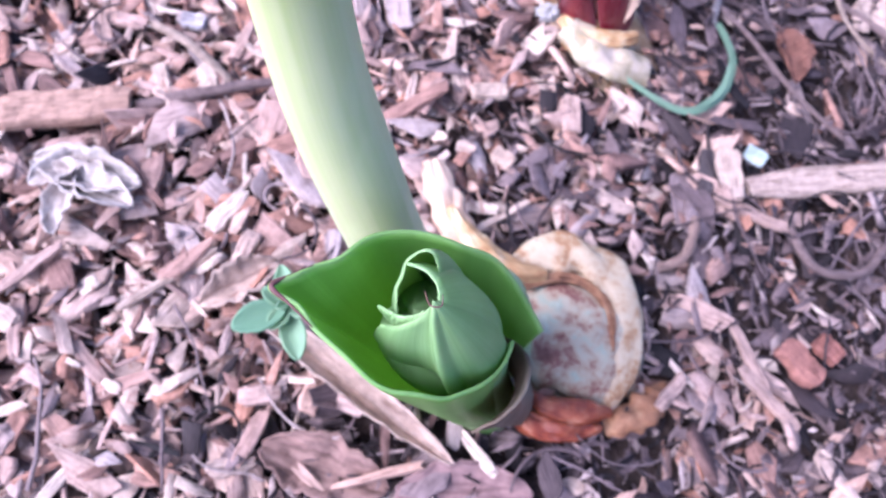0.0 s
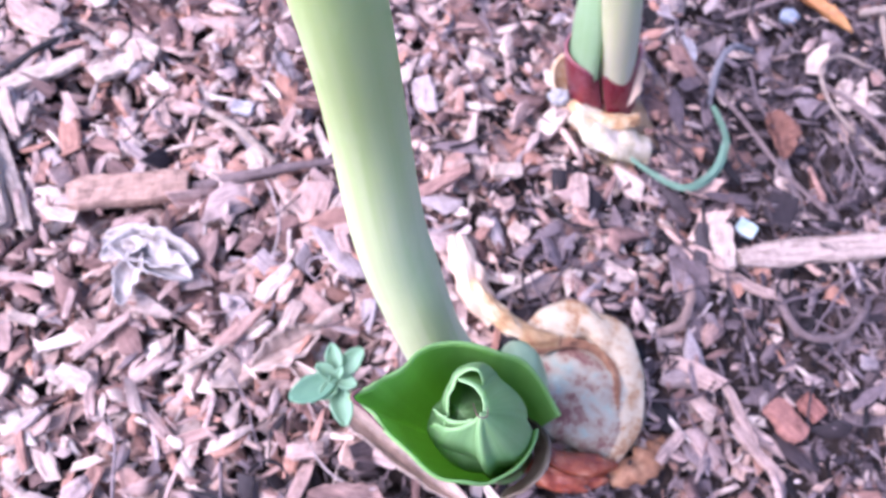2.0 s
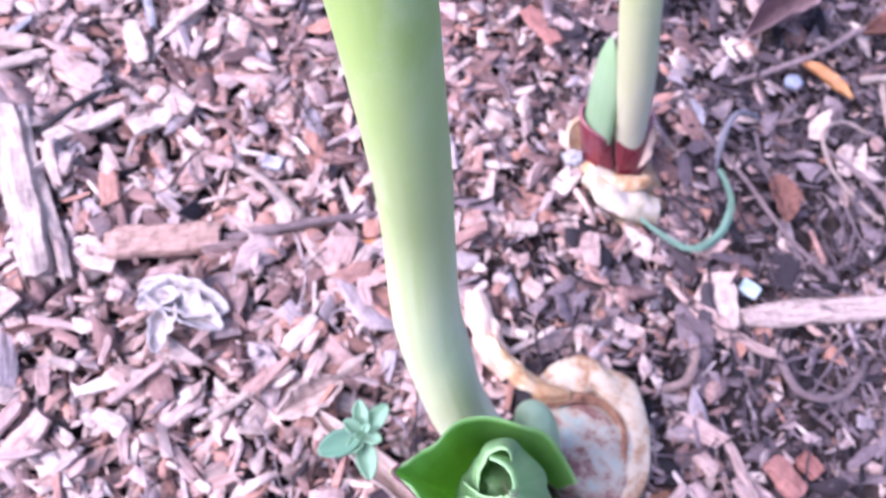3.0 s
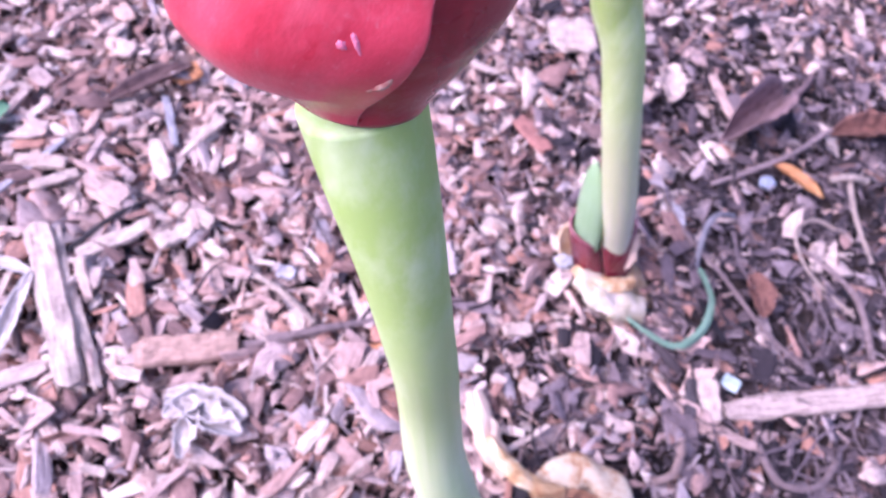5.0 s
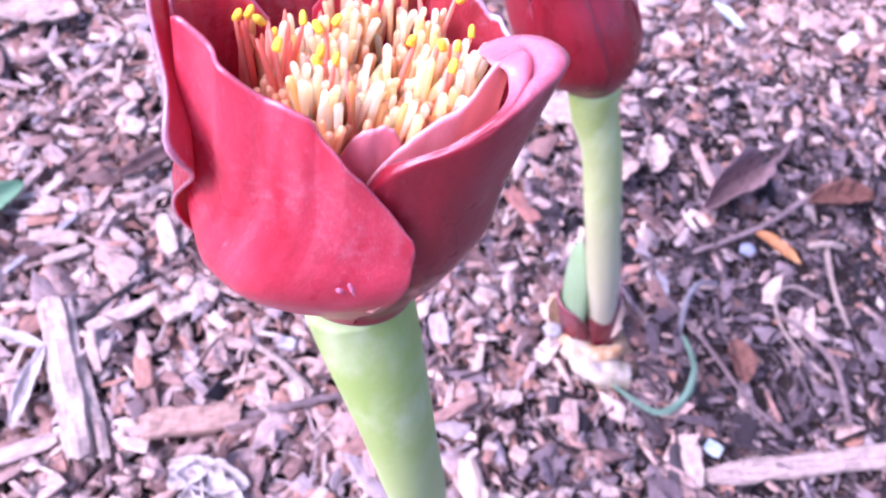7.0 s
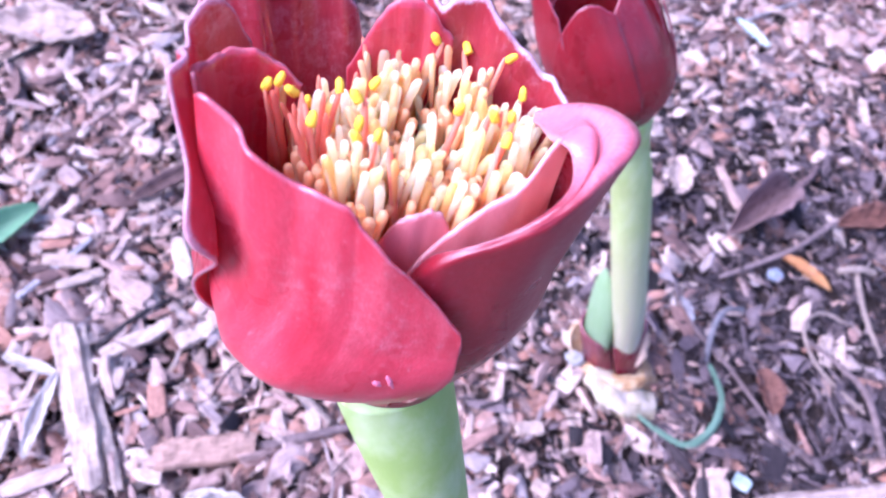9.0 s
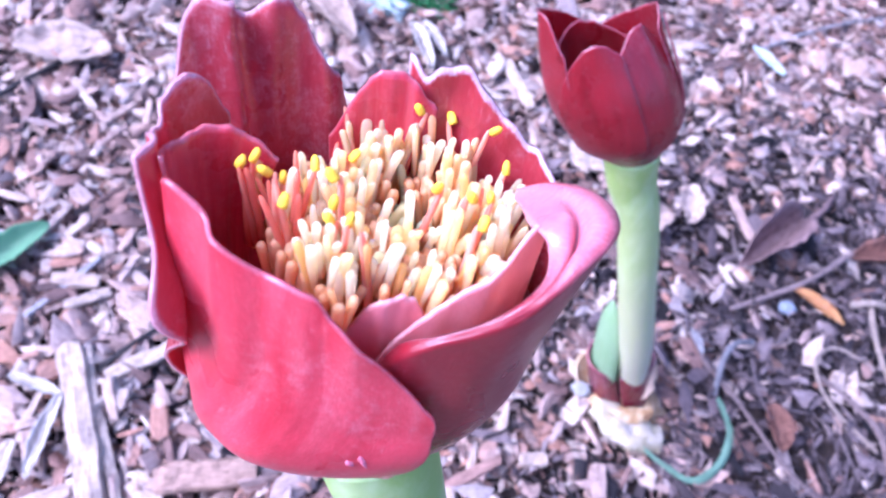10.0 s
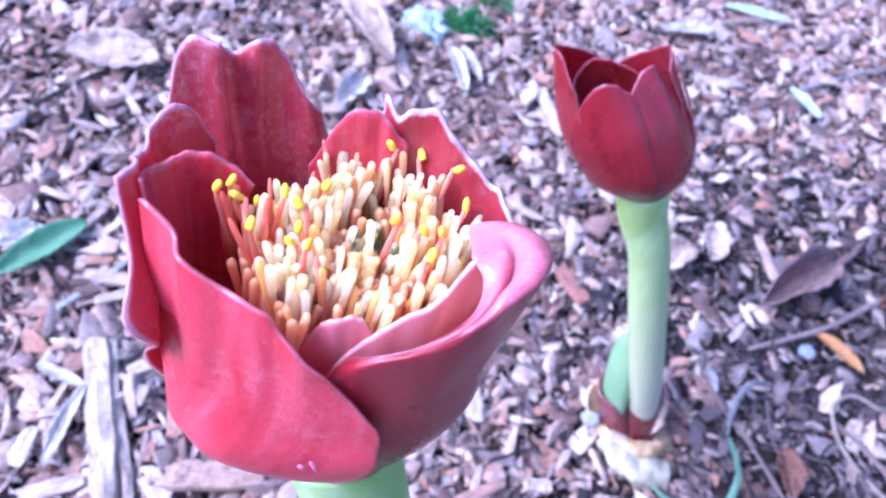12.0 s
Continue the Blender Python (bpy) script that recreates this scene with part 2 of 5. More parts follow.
M_BRACT_PINK = petal_material("pink_bract", (0.80, 0.20, 0.24), (0.88, 0.36, 0.38), (0.92, 0.68, 0.62), glow=0.45)
M_BUD = petal_material("dark_red_bract", (0.22, 0.005, 0.012), (0.38, 0.013, 0.025), (0.52, 0.20, 0.26), 0.005, wear=0.5, glow=0.40, dusty=0.14)
M_SHEATH = petal_material("maroon_sheath", (0.10, 0.006, 0.012), (0.17, 0.014, 0.022), (0.36, 0.12, 0.12))


def leaf_material(name, deep, light, glow, gloss=0.4):
    m, n, l, b = shader(name, gloss, 0.4)
    v = noisy(n, l, 26, "UV", (1.0, 0.05, 1), 3, 0.55)
    big = noisy(n, l, 70, "Object", detail=3)
    r = ramp(n, [(0.32, deep), (0.68, light)])
    ad = n.new("ShaderNodeMath")
    ad.operation = "MULTIPLY_ADD"
    ad.inputs[1].default_value = 0.5
    hf = n.new("ShaderNodeMath")
    hf.operation = "MULTIPLY"
    hf.inputs[1].default_value = 0.5
    l.new(big.outputs[0], hf.inputs[0])
    l.new(v.outputs[0], ad.inputs[0])
    l.new(hf.outputs[0], ad.inputs[2])
    l.new(ad.outputs[0], r.inputs[0])
    tc, sp = n.new("ShaderNodeTexCoord"), n.new("ShaderNodeSeparateXYZ")
    l.new(tc.outputs["UV"], sp.inputs[0])
    rim = ramp(n, [(0.99, (0, 0, 0)), (0.999, (0.2, 0.2, 0.2))])
    l.new(sp.outputs[1], rim.inputs[0])
    fine = noisy(n, l, 70, "UV", (1.0, 0.03, 1), 2, 0.5)
    fr = ramp(n, [(0.35, (0.82, 0.85, 0.8)), (0.65, (1.1, 1.1, 1.1))])
    l.new(fine.outputs[0], fr.inputs[0])
    c = mixed(n, l, r.outputs[0], fr.outputs[0], 0.2, "MULTIPLY")
    c = mixed(n, l, c, (0.50, 0.62, 0.34), rim.outputs[0])
    l.new(c, b.inputs["Base Color"])
    both = n.new("ShaderNodeMath")
    both.operation = "ADD"
    l.new(fine.outputs[0], both.inputs[0])
    l.new(big.outputs[0], both.inputs[1])
    bumped(n, l, b, both.outputs[0], 0.12, 0.0010)
    thin(m, glow, 0.38)
    return m


M_LEAF = leaf_material("fleshy_green_leaf", (0.130, 0.28, 0.055), (0.28, 0.49, 0.13), (0.38, 0.66, 0.11), 0.36)
M_LEAF_IN = leaf_material("rolled_green_leaf", (0.18, 0.33, 0.11), (0.36, 0.54, 0.24), (0.36, 0.56, 0.16), 0.4)
M_SEEDLING = leaf_material("grey_green_leaf", (0.14, 0.27, 0.16), (0.24, 0.39, 0.25), (0.24, 0.42, 0.2), 0.6)
M_GREENLEAF = leaf_material("green_fallen_leaf", (0.08, 0.22, 0.12), (0.14, 0.31, 0.17), (0.15, 0.4, 0.15), 0.4)
M_BLADE = leaf_material("dull_strap_leaf", (0.08, 0.17, 0.13), (0.15, 0.27, 0.20), (0.12, 0.26, 0.14), 0.5)
M_MOSS = leaf_material("moss_green", (0.03, 0.12, 0.04), (0.08, 0.24, 0.08), (0.08, 0.3, 0.06), 0.7)
M_LEAF_YOUNG = leaf_material("young_leaf", (0.26, 0.38, 0.17), (0.37, 0.48, 0.28), (0.36, 0.5, 0.2), 0.4)
M_LEAF_PALE = leaf_material("pale_green_leaf_base", (0.30, 0.42, 0.22), (0.45, 0.54, 0.34), (0.4, 0.5, 0.25), 0.4)
M_EDGE, n, l, b = shader("brown_leaf_margin", 0.6)
b.inputs["Base Color"].default_value = (0.11, 0.045, 0.04, 1)


def plain(name, stops, scale=60, rough=0.5, bump=0.2, glow=None, random=False, through_light=0.25, grit=0.6, foot=None):
    m, n, l, b = shader(name, rough, 0.4)
    v = noisy(n, l, scale, "Object", detail=4 if grit < 0.7 else 9, rough=grit)
    r = ramp(n, stops)
    l.new(v.outputs[0], r.inputs[0])
    c = r.outputs[0]
    if random:
        oi = n.new("ShaderNodeObjectInfo")
        rr = ramp(n, random)
        l.new(oi.outputs["Random"], rr.inputs[0])
        c = mixed(n, l, c, rr.outputs[0], 1.0, "MULTIPLY")
    if foot:
        tc, sp = n.new("ShaderNodeTexCoord"), n.new("ShaderNodeSeparateXYZ")
        l.new(tc.outputs["Object"], sp.inputs[0])
        mr = n.new("ShaderNodeMapRange")
        mr.inputs[1].default_value, mr.inputs[2].default_value = foot[1], foot[2]
        l.new(sp.outputs[2], mr.inputs[0])
        c = mixed(n, l, foot[0], c, mr.outputs[0])
        if glow:
            glow = c
        b.inputs["Subsurface Weight"].default_value = foot[3]
        b.inputs["Subsurface Radius"].default_value = (0.0030, 0.0022, 0.0012)
        b.inputs["Subsurface Scale"].default_value = 1.0
    l.new(c, b.inputs["Base Color"])
    bumped(n, l, b, v.outputs[0], bump, 0.0006)
    if glow:
        thin(m, glow, through_light)
    return m


M_TEPAL = plain("cream_tepal", [(0.3, (0.98, 0.89, 0.66)), (0.7, (0.99, 0.95, 0.79))], 120, 0.4, 0.1, (1.0, 0.9, 0.6),
                [(0.0, (1, 1, 1)), (0.42, (1.0, 0.99, 0.93)), (0.60, (1.0, 0.93, 0.68)), (0.74, (1.0, 0.78, 0.38)), (0.84, (1.0, 0.76, 0.54)), (0.93, (0.98, 1.0, 0.82)), (1.0, (0.95, 1.0, 0.88))], 0.72, foot=((0.99, 0.62, 0.26), 0.0028, 0.0072, 0.42))
M_TEPAL_ORANGE = plain("orange_cream_tepal", [(0.3, (0.93, 0.66, 0.32)), (0.7, (0.96, 0.78, 0.48))], 120, 0.4, 0.1, (1.0, 0.8, 0.4), through_light=0.5, foot=((0.95, 0.45, 0.22), 0.0030, 0.0080, 0.5))
M_BASES = plain("orange_floret_base", [(0.3, (0.95, 0.55, 0.24)), (0.7, (0.97, 0.72, 0.42))], 300, 0.45, 0.1, (1.0, 0.6, 0.25), through_light=0.5)
M_TEPAL_GREEN = plain("green_cream_tepal", [(0.3, (0.72, 0.74, 0.42)), (0.7, (0.86, 0.86, 0.60))], 120, 0.45, 0.1, (0.7, 0.7, 0.35), through_light=0.4)
M_FILAMENT = plain("coral_filament", [(0.3, (0.92, 0.34, 0.22)), (0.7, (0.95, 0.47, 0.34))], 120, 0.45, 0.1, (0.95, 0.3, 0.1),
                   [(0.0, (1, 1, 1)), (0.6, (1.0, 1.25, 1.2)), (1.0, (1.05, 1.7, 1.7))], 0.56)
M_ANTHER = plain("yellow_anther", [(0.3, (0.90, 0.52, 0.01)), (0.7, (0.95, 0.66, 0.03))], 900, 0.7, 0.4)
M_ANTHER_PALE = plain("pale_orange_anther", [(0.3, (0.85, 0.5, 0.16)), (0.7, (0.9, 0.64, 0.28))], 500, 0.55, 0.2)
M_BULB = plain("cream_bulb_scale", [(0.3, (0.12, 0.045, 0.022)), (0.44, (0.30, 0.16, 0.07)), (0.52, (0.42, 0.31, 0.19)), (0.75, (0.50, 0.42, 0.30))], 95, 0.5, 1.2, grit=0.74)
M_BULB_BASE = plain("stained_bulb_base", [(0.32, (0.20, 0.09, 0.04)), (0.46, (0.34, 0.20, 0.09)), (0.57, (0.42, 0.31, 0.19)), (0.78, (0.52, 0.43, 0.33))], 130, 0.6, 1.5, grit=0.74)
M_BULB_PALE = plain("pinkish_white_scale", [(0.3, (0.17, 0.11, 0.06)), (0.44, (0.30, 0.24, 0.14)), (0.55, (0.42, 0.33, 0.24)), (0.75, (0.50, 0.39, 0.34))], 90, 0.6, 0.9, grit=0.74)
M_FLUFF = plain("grey_white_fluff", [(0.3, (0.22, 0.20, 0.19)), (0.7, (0.40, 0.37, 0.35))], 300, 0.95, 2.0)
M_BULB_ROT = plain("mottled_bulb_core", [(0.34, (0.09, 0.03, 0.022)), (0.44, (0.23, 0.10, 0.07)), (0.48, (0.34, 0.24, 0.155)), (0.56, (0.40, 0.34, 0.24)), (0.62, (0.30, 0.33, 0.24)), (0.72, (0.48, 0.48, 0.39))], 100, 0.7, 2.0, grit=0.76)
M_SCALE = plain("rusty_bulb_skin", [(0.3, (0.07, 0.012, 0.008)), (0.45, (0.20, 0.038, 0.015)), (0.58, (0.28, 0.075, 0.03)), (0.72, (0.44, 0.24, 0.15))], 160, 0.3, 1.0, grit=0.72)
M_SKIN = plain("ochre_papery_skin", [(0.3, (0.24, 0.10, 0.035)), (0.5, (0.42, 0.25, 0.11)), (0.75, (0.60, 0.50, 0.34))], 130, 0.6, 0.6)
M_SCALE_DULL = plain("dull_brown_skin", [(0.3, (0.09, 0.035, 0.018)), (0.5, (0.25, 0.11, 0.05)), (0.72, (0.42, 0.24, 0.13))], 160, 0.6, 1.2, grit=0.74)
M_HUSK = plain("tan_papery_husk", [(0.3, (0.50, 0.30, 0.19)), (0.55, (0.66, 0.47, 0.34)), (0.8, (0.74, 0.60, 0.47))], 60, 0.55, 0.4, (0.6, 0.4, 0.25))
M_HUSK_BROWN = plain("brown_green_husk", [(0.3, (0.10, 0.06, 0.04)), (0.55, (0.18, 0.14, 0.10)), (0.8, (0.30, 0.26, 0.21))], 80, 0.5, 0.4, (0.3, 0.2, 0.1))
M_SCAR = plain("pale_pink_scar", [(0.3, (0.55, 0.10, 0.14)), (0.7, (0.60, 0.20, 0.25))], 900, 0.5, 0.3)
M_SCAR_TAN = plain("tan_corky_scar", [(0.35, (0.45, 0.09, 0.07)), (0.5, (0.46, 0.22, 0.15)), (0.65, (0.60, 0.42, 0.32))], 500, 0.7, 1.0)
M_STONE = plain("blue_grey_stone", [(0.3, (0.15, 0.16, 0.19)), (0.7, (0.27, 0.28, 0.32))], 150, 0.7, 0.4)
M_LICHEN = plain("pale_lichen", [(0.3, (0.22, 0.27, 0.24)), (0.7, (0.42, 0.46, 0.43))], 150, 0.9, 0.6)
M_ORANGELEAF = plain("orange_dry_leaf", [(0.3, (0.36, 0.14, 0.05)), (0.7, (0.54, 0.27, 0.09))], 110, 0.55, 0.3, (0.6, 0.3, 0.08))


# ---- building helpers ----
def mesh_of(name, verts, faces, uvs=None, smooth=True):
    me = bpy.data.meshes.new(name)
    me.from_pydata([tuple(v) for v in verts], [], faces)
    if uvs is not None:
        lay = me.uv_layers.new(name="uv")
        idx = np.zeros(len(me.loops), dtype=np.int32)
        me.loops.foreach_get("vertex_index", idx)
        lay.data.foreach_set("uv", np.asarray(uvs, dtype=np.float32)[idx].ravel())
    if smooth:
        me.polygons.foreach_set("use_smooth", [True] * len(me.polygons))
    me.update()
    return me


def thing(name, at, label, category, group="", kind=""):
    ob = new(name)
    ob.empty_display_size = 0.02
    ob.location = at
    return tagged(ob, label, category, group, kind)


def part(name, me, material, parent, label="", thick=0.0, at=None):
    """One mesh under a thing or a part; its points are in world metres, or at the pose at."""
    ob = new(name, me)
    if material and at is not None and me.users > 1 and me.materials and me.materials[0] != material:
        ob.material_slots[0].link, ob.material_slots[0].material = "OBJECT", material
    elif material and not me.materials:
        me.materials.append(material)
    if at is not None:
        ob.matrix_basis = at
    if parent is not None:
        ob.parent = parent
        if parent.type == "EMPTY":
            ob.matrix_parent_inverse = Matrix.Translation(-parent.location)
        else:
            ob.matrix_parent_inverse = parent.matrix_basis.inverted()
    if label:
        ob["label"] = label
    if thick:
        s = ob.modifiers.new("thickness", "SOLIDIFY")
        s.thickness, s.offset = thick, 0.0
    return ob


def spline(ctrl, count):
    """Smooth curve through a few control values or points."""
    c = np.asarray(ctrl, dtype=float)
    k = len(c)
    u = np.linspace(0, k - 1, count)
    i = np.clip(u.astype(int), 0, k - 2)
    s = (u - i).reshape((-1,) + (1,) * (c.ndim - 1))
    p, q, r, t = c[np.clip(i - 1, 0, k - 1)], c[i], c[i + 1], c[np.clip(i + 2, 0, k - 1)]
    return 0.5 * (2 * q + (r - p) * s + (2 * p - 5 * q + 4 * r - t) * s * s + (3 * q - p - 3 * r + t) * s ** 3)


def grid_faces(nu, nv, wrap=False):
    f = []
    for j in range(nv - 1):
        for i in range(nu if wrap else nu - 1):
            k = (i + 1) % nu
            f.append((j * nu + i, j * nu + k, (j + 1) * nu + k, (j + 1) * nu + i))
    return f


def tube(name, ctrl, radii, seg=24, rings=60, squash=1.0, lumps=0.0, seed=0, caps=True):
    """Tapered round body along a smooth curve."""
    pts, rad = spline(ctrl, rings), spline(radii, rings)
    tan = np.gradient(pts, axis=0)
    tan /= np.linalg.norm(tan, axis=1)[:, None]
    side = np.cross(tan, (0.31, 0.93, 0.2) if abs(tan[0][2]) > 0.5 else (0, 0, 1.0))
    side /= np.linalg.norm(side, axis=1)[:, None]
    other = np.cross(tan, side)
    v, uv = [], []
    for j in range(rings):
        for i in range(seg):
            a = 2 * math.pi * i / seg
            k = rad[j]
            if lumps:
                k *= 1 + lumps * noise.noise(Vector((math.cos(a) * 0.8 + seed, math.sin(a) * 0.8, j * 9.0 / rings)))
            v.append(pts[j] + k * (math.cos(a) * side[j] + squash * math.sin(a) * other[j]))
            uv.append((abs(2 * i / seg - 1), j / rings))
    f = grid_faces(seg, rings, True)
    if caps:
        f += [tuple(range(seg - 1, -1, -1)), tuple(range((rings - 1) * seg, rings * seg))]
    return mesh_of(name, v, f, uv)


# ---- ground ----
def ground():
    n = 160
    ax = np.sign(np.linspace(-1, 1, n)) * (np.abs(np.linspace(-1, 1, n)) ** 5 * 400 + np.abs(np.linspace(-1, 1, n)) * 0.6)
    v = []
    for y in ax:
        for x in ax:
            near = max(0.0, 1 - math.hypot(x, y) / 1.2)
            v.append((x, y, -0.006 + near * 0.006 * noise.noise(Vector((x * 14, y * 14, 0)))))
    ob = new("ground", mesh_of("ground", v, grid_faces(n, n)))
    ob.data.materials.append(M_SOIL)
    return tagged(ob, "dark damp garden soil under the wood chip mulch", "ground", kind="structure")


ground()
E1, E2 = Vector((0.88, 0.475, 0)), Vector((-0.475, 0.88, 0))
rng = np.random.default_rng(7)


def chip_cloud(count, u0, u1, v0, v1, length, zmax, sliver=0.3, hole=False, flat=1.0, curl=1.0, damp=0):
    """Points, faces and grain coordinates of many split chips strewn over a patch of the bed."""
    n = 6
    ln = length * np.clip(np.exp(rng.normal(0, 0.45, count)), 0.4, 1.9)
    asp = np.where(rng.random(count) < sliver, rng.uniform(0.10, 0.22, count), rng.uniform(0.26, 0.80, count))
    wd = ln * asp
    th = np.clip(wd * rng.uniform(0.08, 0.30, count), 0.0003, 0.0034) * flat
    sx = np.array([-1, 0, 1, 1, 0, -1.0])
    sy = np.array([-1, -1, -1, 1, 1, 1.0])
    skew = rng.uniform(-0.5, 0.5, (count, 2)) * wd[:, None]
    taper = rng.uniform(0.35, 1.0, (count, 2))
    ox = sx * ln[:, None] / 2 + np.where(sx > 0, skew[:, :1], skew[:, 1:]) * sy * np.abs(sx) + rng.uniform(-0.12, 0.12, (count, n)) * ln[:, None]
    oy = sy * wd[:, None] / 2 * np.where(sx > 0, taper[:, :1], np.where(sx < 0, taper[:, 1:], 1.0)) * rng.uniform(0.75, 1.1, (count, n))
    bend = rng.normal(0, 1, count) * 0.15 * curl / np.maximum(ln, 0.004)
    rings = []
    for k, (sc, zz) in enumerate(((0.96, -0.5), (1.0, 0.25), (0.92, 0.5))):
        x, y = ox * sc, oy * sc
        z = zz * th[:, None] + bend[:, None] * x * x + rng.normal(0, 0.06, (count, n)) * th[:, None]
        rings.append(np.stack([x, y, z], -1))
    p = np.concatenate(rings, 1)
    uv = p[:, :, :2] + rng.uniform(0, 3, (count, 1, 2))
    yaw = rng.uniform(0, 2 * np.pi, count)
    pit, rol = rng.normal(0, 0.27, count), rng.normal(0, 0.42, count)
    cy, sy, cp, sp, cr, sr = np.cos(yaw), np.sin(yaw), np.cos(pit), np.sin(pit), np.cos(rol), np.sin(rol)
    m = np.stack([np.stack([cy * cp, cy * sp * sr - sy * cr, cy * sp * cr + sy * sr], -1),
                  np.stack([sy * cp, sy * sp * sr + cy * cr, sy * sp * cr - cy * sr], -1),
                  np.stack([-sp, cp * sr, cp * cr], -1)], 1)
    p = np.einsum("nij,nkj->nki", m, p)
    uu, vv = rng.uniform(u0, u1, count), rng.uniform(v0, v1, count)
    at = np.stack([E1.x * uu + E2.x * vv, E1.y * uu + E2.y * vv, rng.uniform(-0.004, zmax, count)], -1)
    p += at[:, None, :]
    keep = np.ones(count, bool)
    wob = 0.05 * np.sin(uu * 9 + 1) + 0.04 * np.sin(vv * 13) + 0.03 * np.sin(uu * 23 + vv * 17)
    if hole:
        inner = np.minimum(np.minimum(uu + 0.38, 0.46 - uu), np.minimum(vv + 0.14, 0.58 - vv))
        keep = rng.random(count) > np.clip(inner / 0.06 + 0.5, 0, 1)
        keep &= rng.random(count) > np.clip((np.hypot(uu, vv - 0.2) + wob - 0.75) / 0.65, 0, 1)
    elif u0 < -0.36:
        inner = np.minimum(np.minimum(uu - u0, u1 - uu), np.minimum(vv - v0, v1 - vv))
        keep = rng.random(count) < np.clip((inner + wob * 0.2) / 0.05 + 0.1, 0, 1)
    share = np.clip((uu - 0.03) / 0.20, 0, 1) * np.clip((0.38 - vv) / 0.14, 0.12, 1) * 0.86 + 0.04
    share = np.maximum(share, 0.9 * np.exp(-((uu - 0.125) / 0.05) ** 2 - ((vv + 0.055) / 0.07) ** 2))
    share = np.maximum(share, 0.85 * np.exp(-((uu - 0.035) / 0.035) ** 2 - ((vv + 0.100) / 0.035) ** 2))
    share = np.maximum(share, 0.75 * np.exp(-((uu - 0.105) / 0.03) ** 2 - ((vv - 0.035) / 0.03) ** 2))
    # Front strip: dark litter, with the shoot's shade put into the chip colour.
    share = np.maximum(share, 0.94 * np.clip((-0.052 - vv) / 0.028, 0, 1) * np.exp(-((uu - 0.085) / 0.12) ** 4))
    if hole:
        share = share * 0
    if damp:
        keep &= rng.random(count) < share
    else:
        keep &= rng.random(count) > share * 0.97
    return p[keep], uv[keep]


def chip_mesh(name, clouds):
    p = np.concatenate([c[0] for c in clouds])
    uv = np.concatenate([c[1] for c in clouds])
    count, n = len(p), 6
    ring = np.arange(n)
    nxt = (ring + 1) % n
    quads = np.concatenate([np.stack([k * n + ring, k * n + nxt, (k + 1) * n + nxt, (k + 1) * n + ring], -1) for k in range(2)])
    base = (np.arange(count) * 18)[:, None]
    loops = np.concatenate([(base + quads.ravel()[None, :]), base + np.arange(12, 18)[None, :]], 1)
    me = bpy.data.meshes.new(name)
    me.vertices.add(count * 18)
    me.vertices.foreach_set("co", p.astype(np.float32).ravel())
    me.loops.add(loops.size)
    me.loops.foreach_set("vertex_index", loops.astype(np.int32).ravel())
    sizes = np.tile(np.array([4] * 12 + [6]), count)
    me.polygons.add(len(sizes))
    me.polygons.foreach_set("loop_start", np.concatenate([[0], np.cumsum(sizes)[:-1]]).astype(np.int32))
    lay = me.uv_layers.new(name="uv")
    lay.data.foreach_set("uv", uv.reshape(-1, 2)[loops.ravel()].astype(np.float32).ravel())
    me.update()
    me.validate()
    return me


mulch = new("wood_chip_mulch", chip_mesh("wood_chip_mulch", [
    chip_cloud(11000, -0.40, 0.48, -0.16, 0.60, 0.0120, 0.0085, 0.22),
    chip_cloud(22000, -0.40, 0.48, -0.16, 0.60, 0.0080, 0.0095, 0.32),
    chip_cloud(26000, -0.40, 0.48, -0.16, 0.60, 0.0048, 0.0098, 0.5),
    chip_cloud(9000, -0.34, 0.40, -0.14, 0.42, 0.0028, 0.0105, 0.7),
    chip_cloud(3600, -0.40, 0.48, -0.16, 0.60, 0.0100, 0.0112, 0.1, False, 0.4, 3.2),
    chip_cloud(75000, -1.45, 1.45, -1.25, 1.65, 0.014, 0.008, 0.3, True)]))
mulch.data.materials.append(M_CHIPS)
tagged(mulch, "loose bed of split brown, pink and cream wood chips", "mulch", kind="stuff")
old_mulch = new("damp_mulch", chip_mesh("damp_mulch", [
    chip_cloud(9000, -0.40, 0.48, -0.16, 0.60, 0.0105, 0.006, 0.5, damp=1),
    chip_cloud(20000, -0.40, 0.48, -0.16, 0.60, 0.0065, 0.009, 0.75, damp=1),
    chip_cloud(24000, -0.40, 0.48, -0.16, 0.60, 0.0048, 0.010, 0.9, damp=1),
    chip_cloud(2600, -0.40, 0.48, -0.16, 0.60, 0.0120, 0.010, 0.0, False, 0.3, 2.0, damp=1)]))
old_mulch.data.materials.append(M_DAMP_SHADE)
tagged(old_mulch, "old damp dark mulch of bark fibres and leaf scraps, with painted shade", "mulch", kind="stuff")


# ---- the flowering plant in front ----
FLOWER_O, FLOWER_A = Vector((0.0128, -0.0169, 0.2829)), Vector((-0.0999, 0.2996, 0.9488))
FLOWER_X = Vector((0.8643, 0.4986, -0.0665))
FLOWER = Matrix((FLOWER_X, FLOWER_A.cross(FLOWER_X), FLOWER_A)).transposed().to_4x4()
FLOWER.translation = FLOWER_O
CUP_H = [0.0, 0.003, 0.008, 0.014, 0.022, 0.032, 0.045, 0.060]
CUP_R = [0.0080, 0.0107, 0.0142, 0.0169, 0.0186, 0.0194, 0.0200, 0.0205]


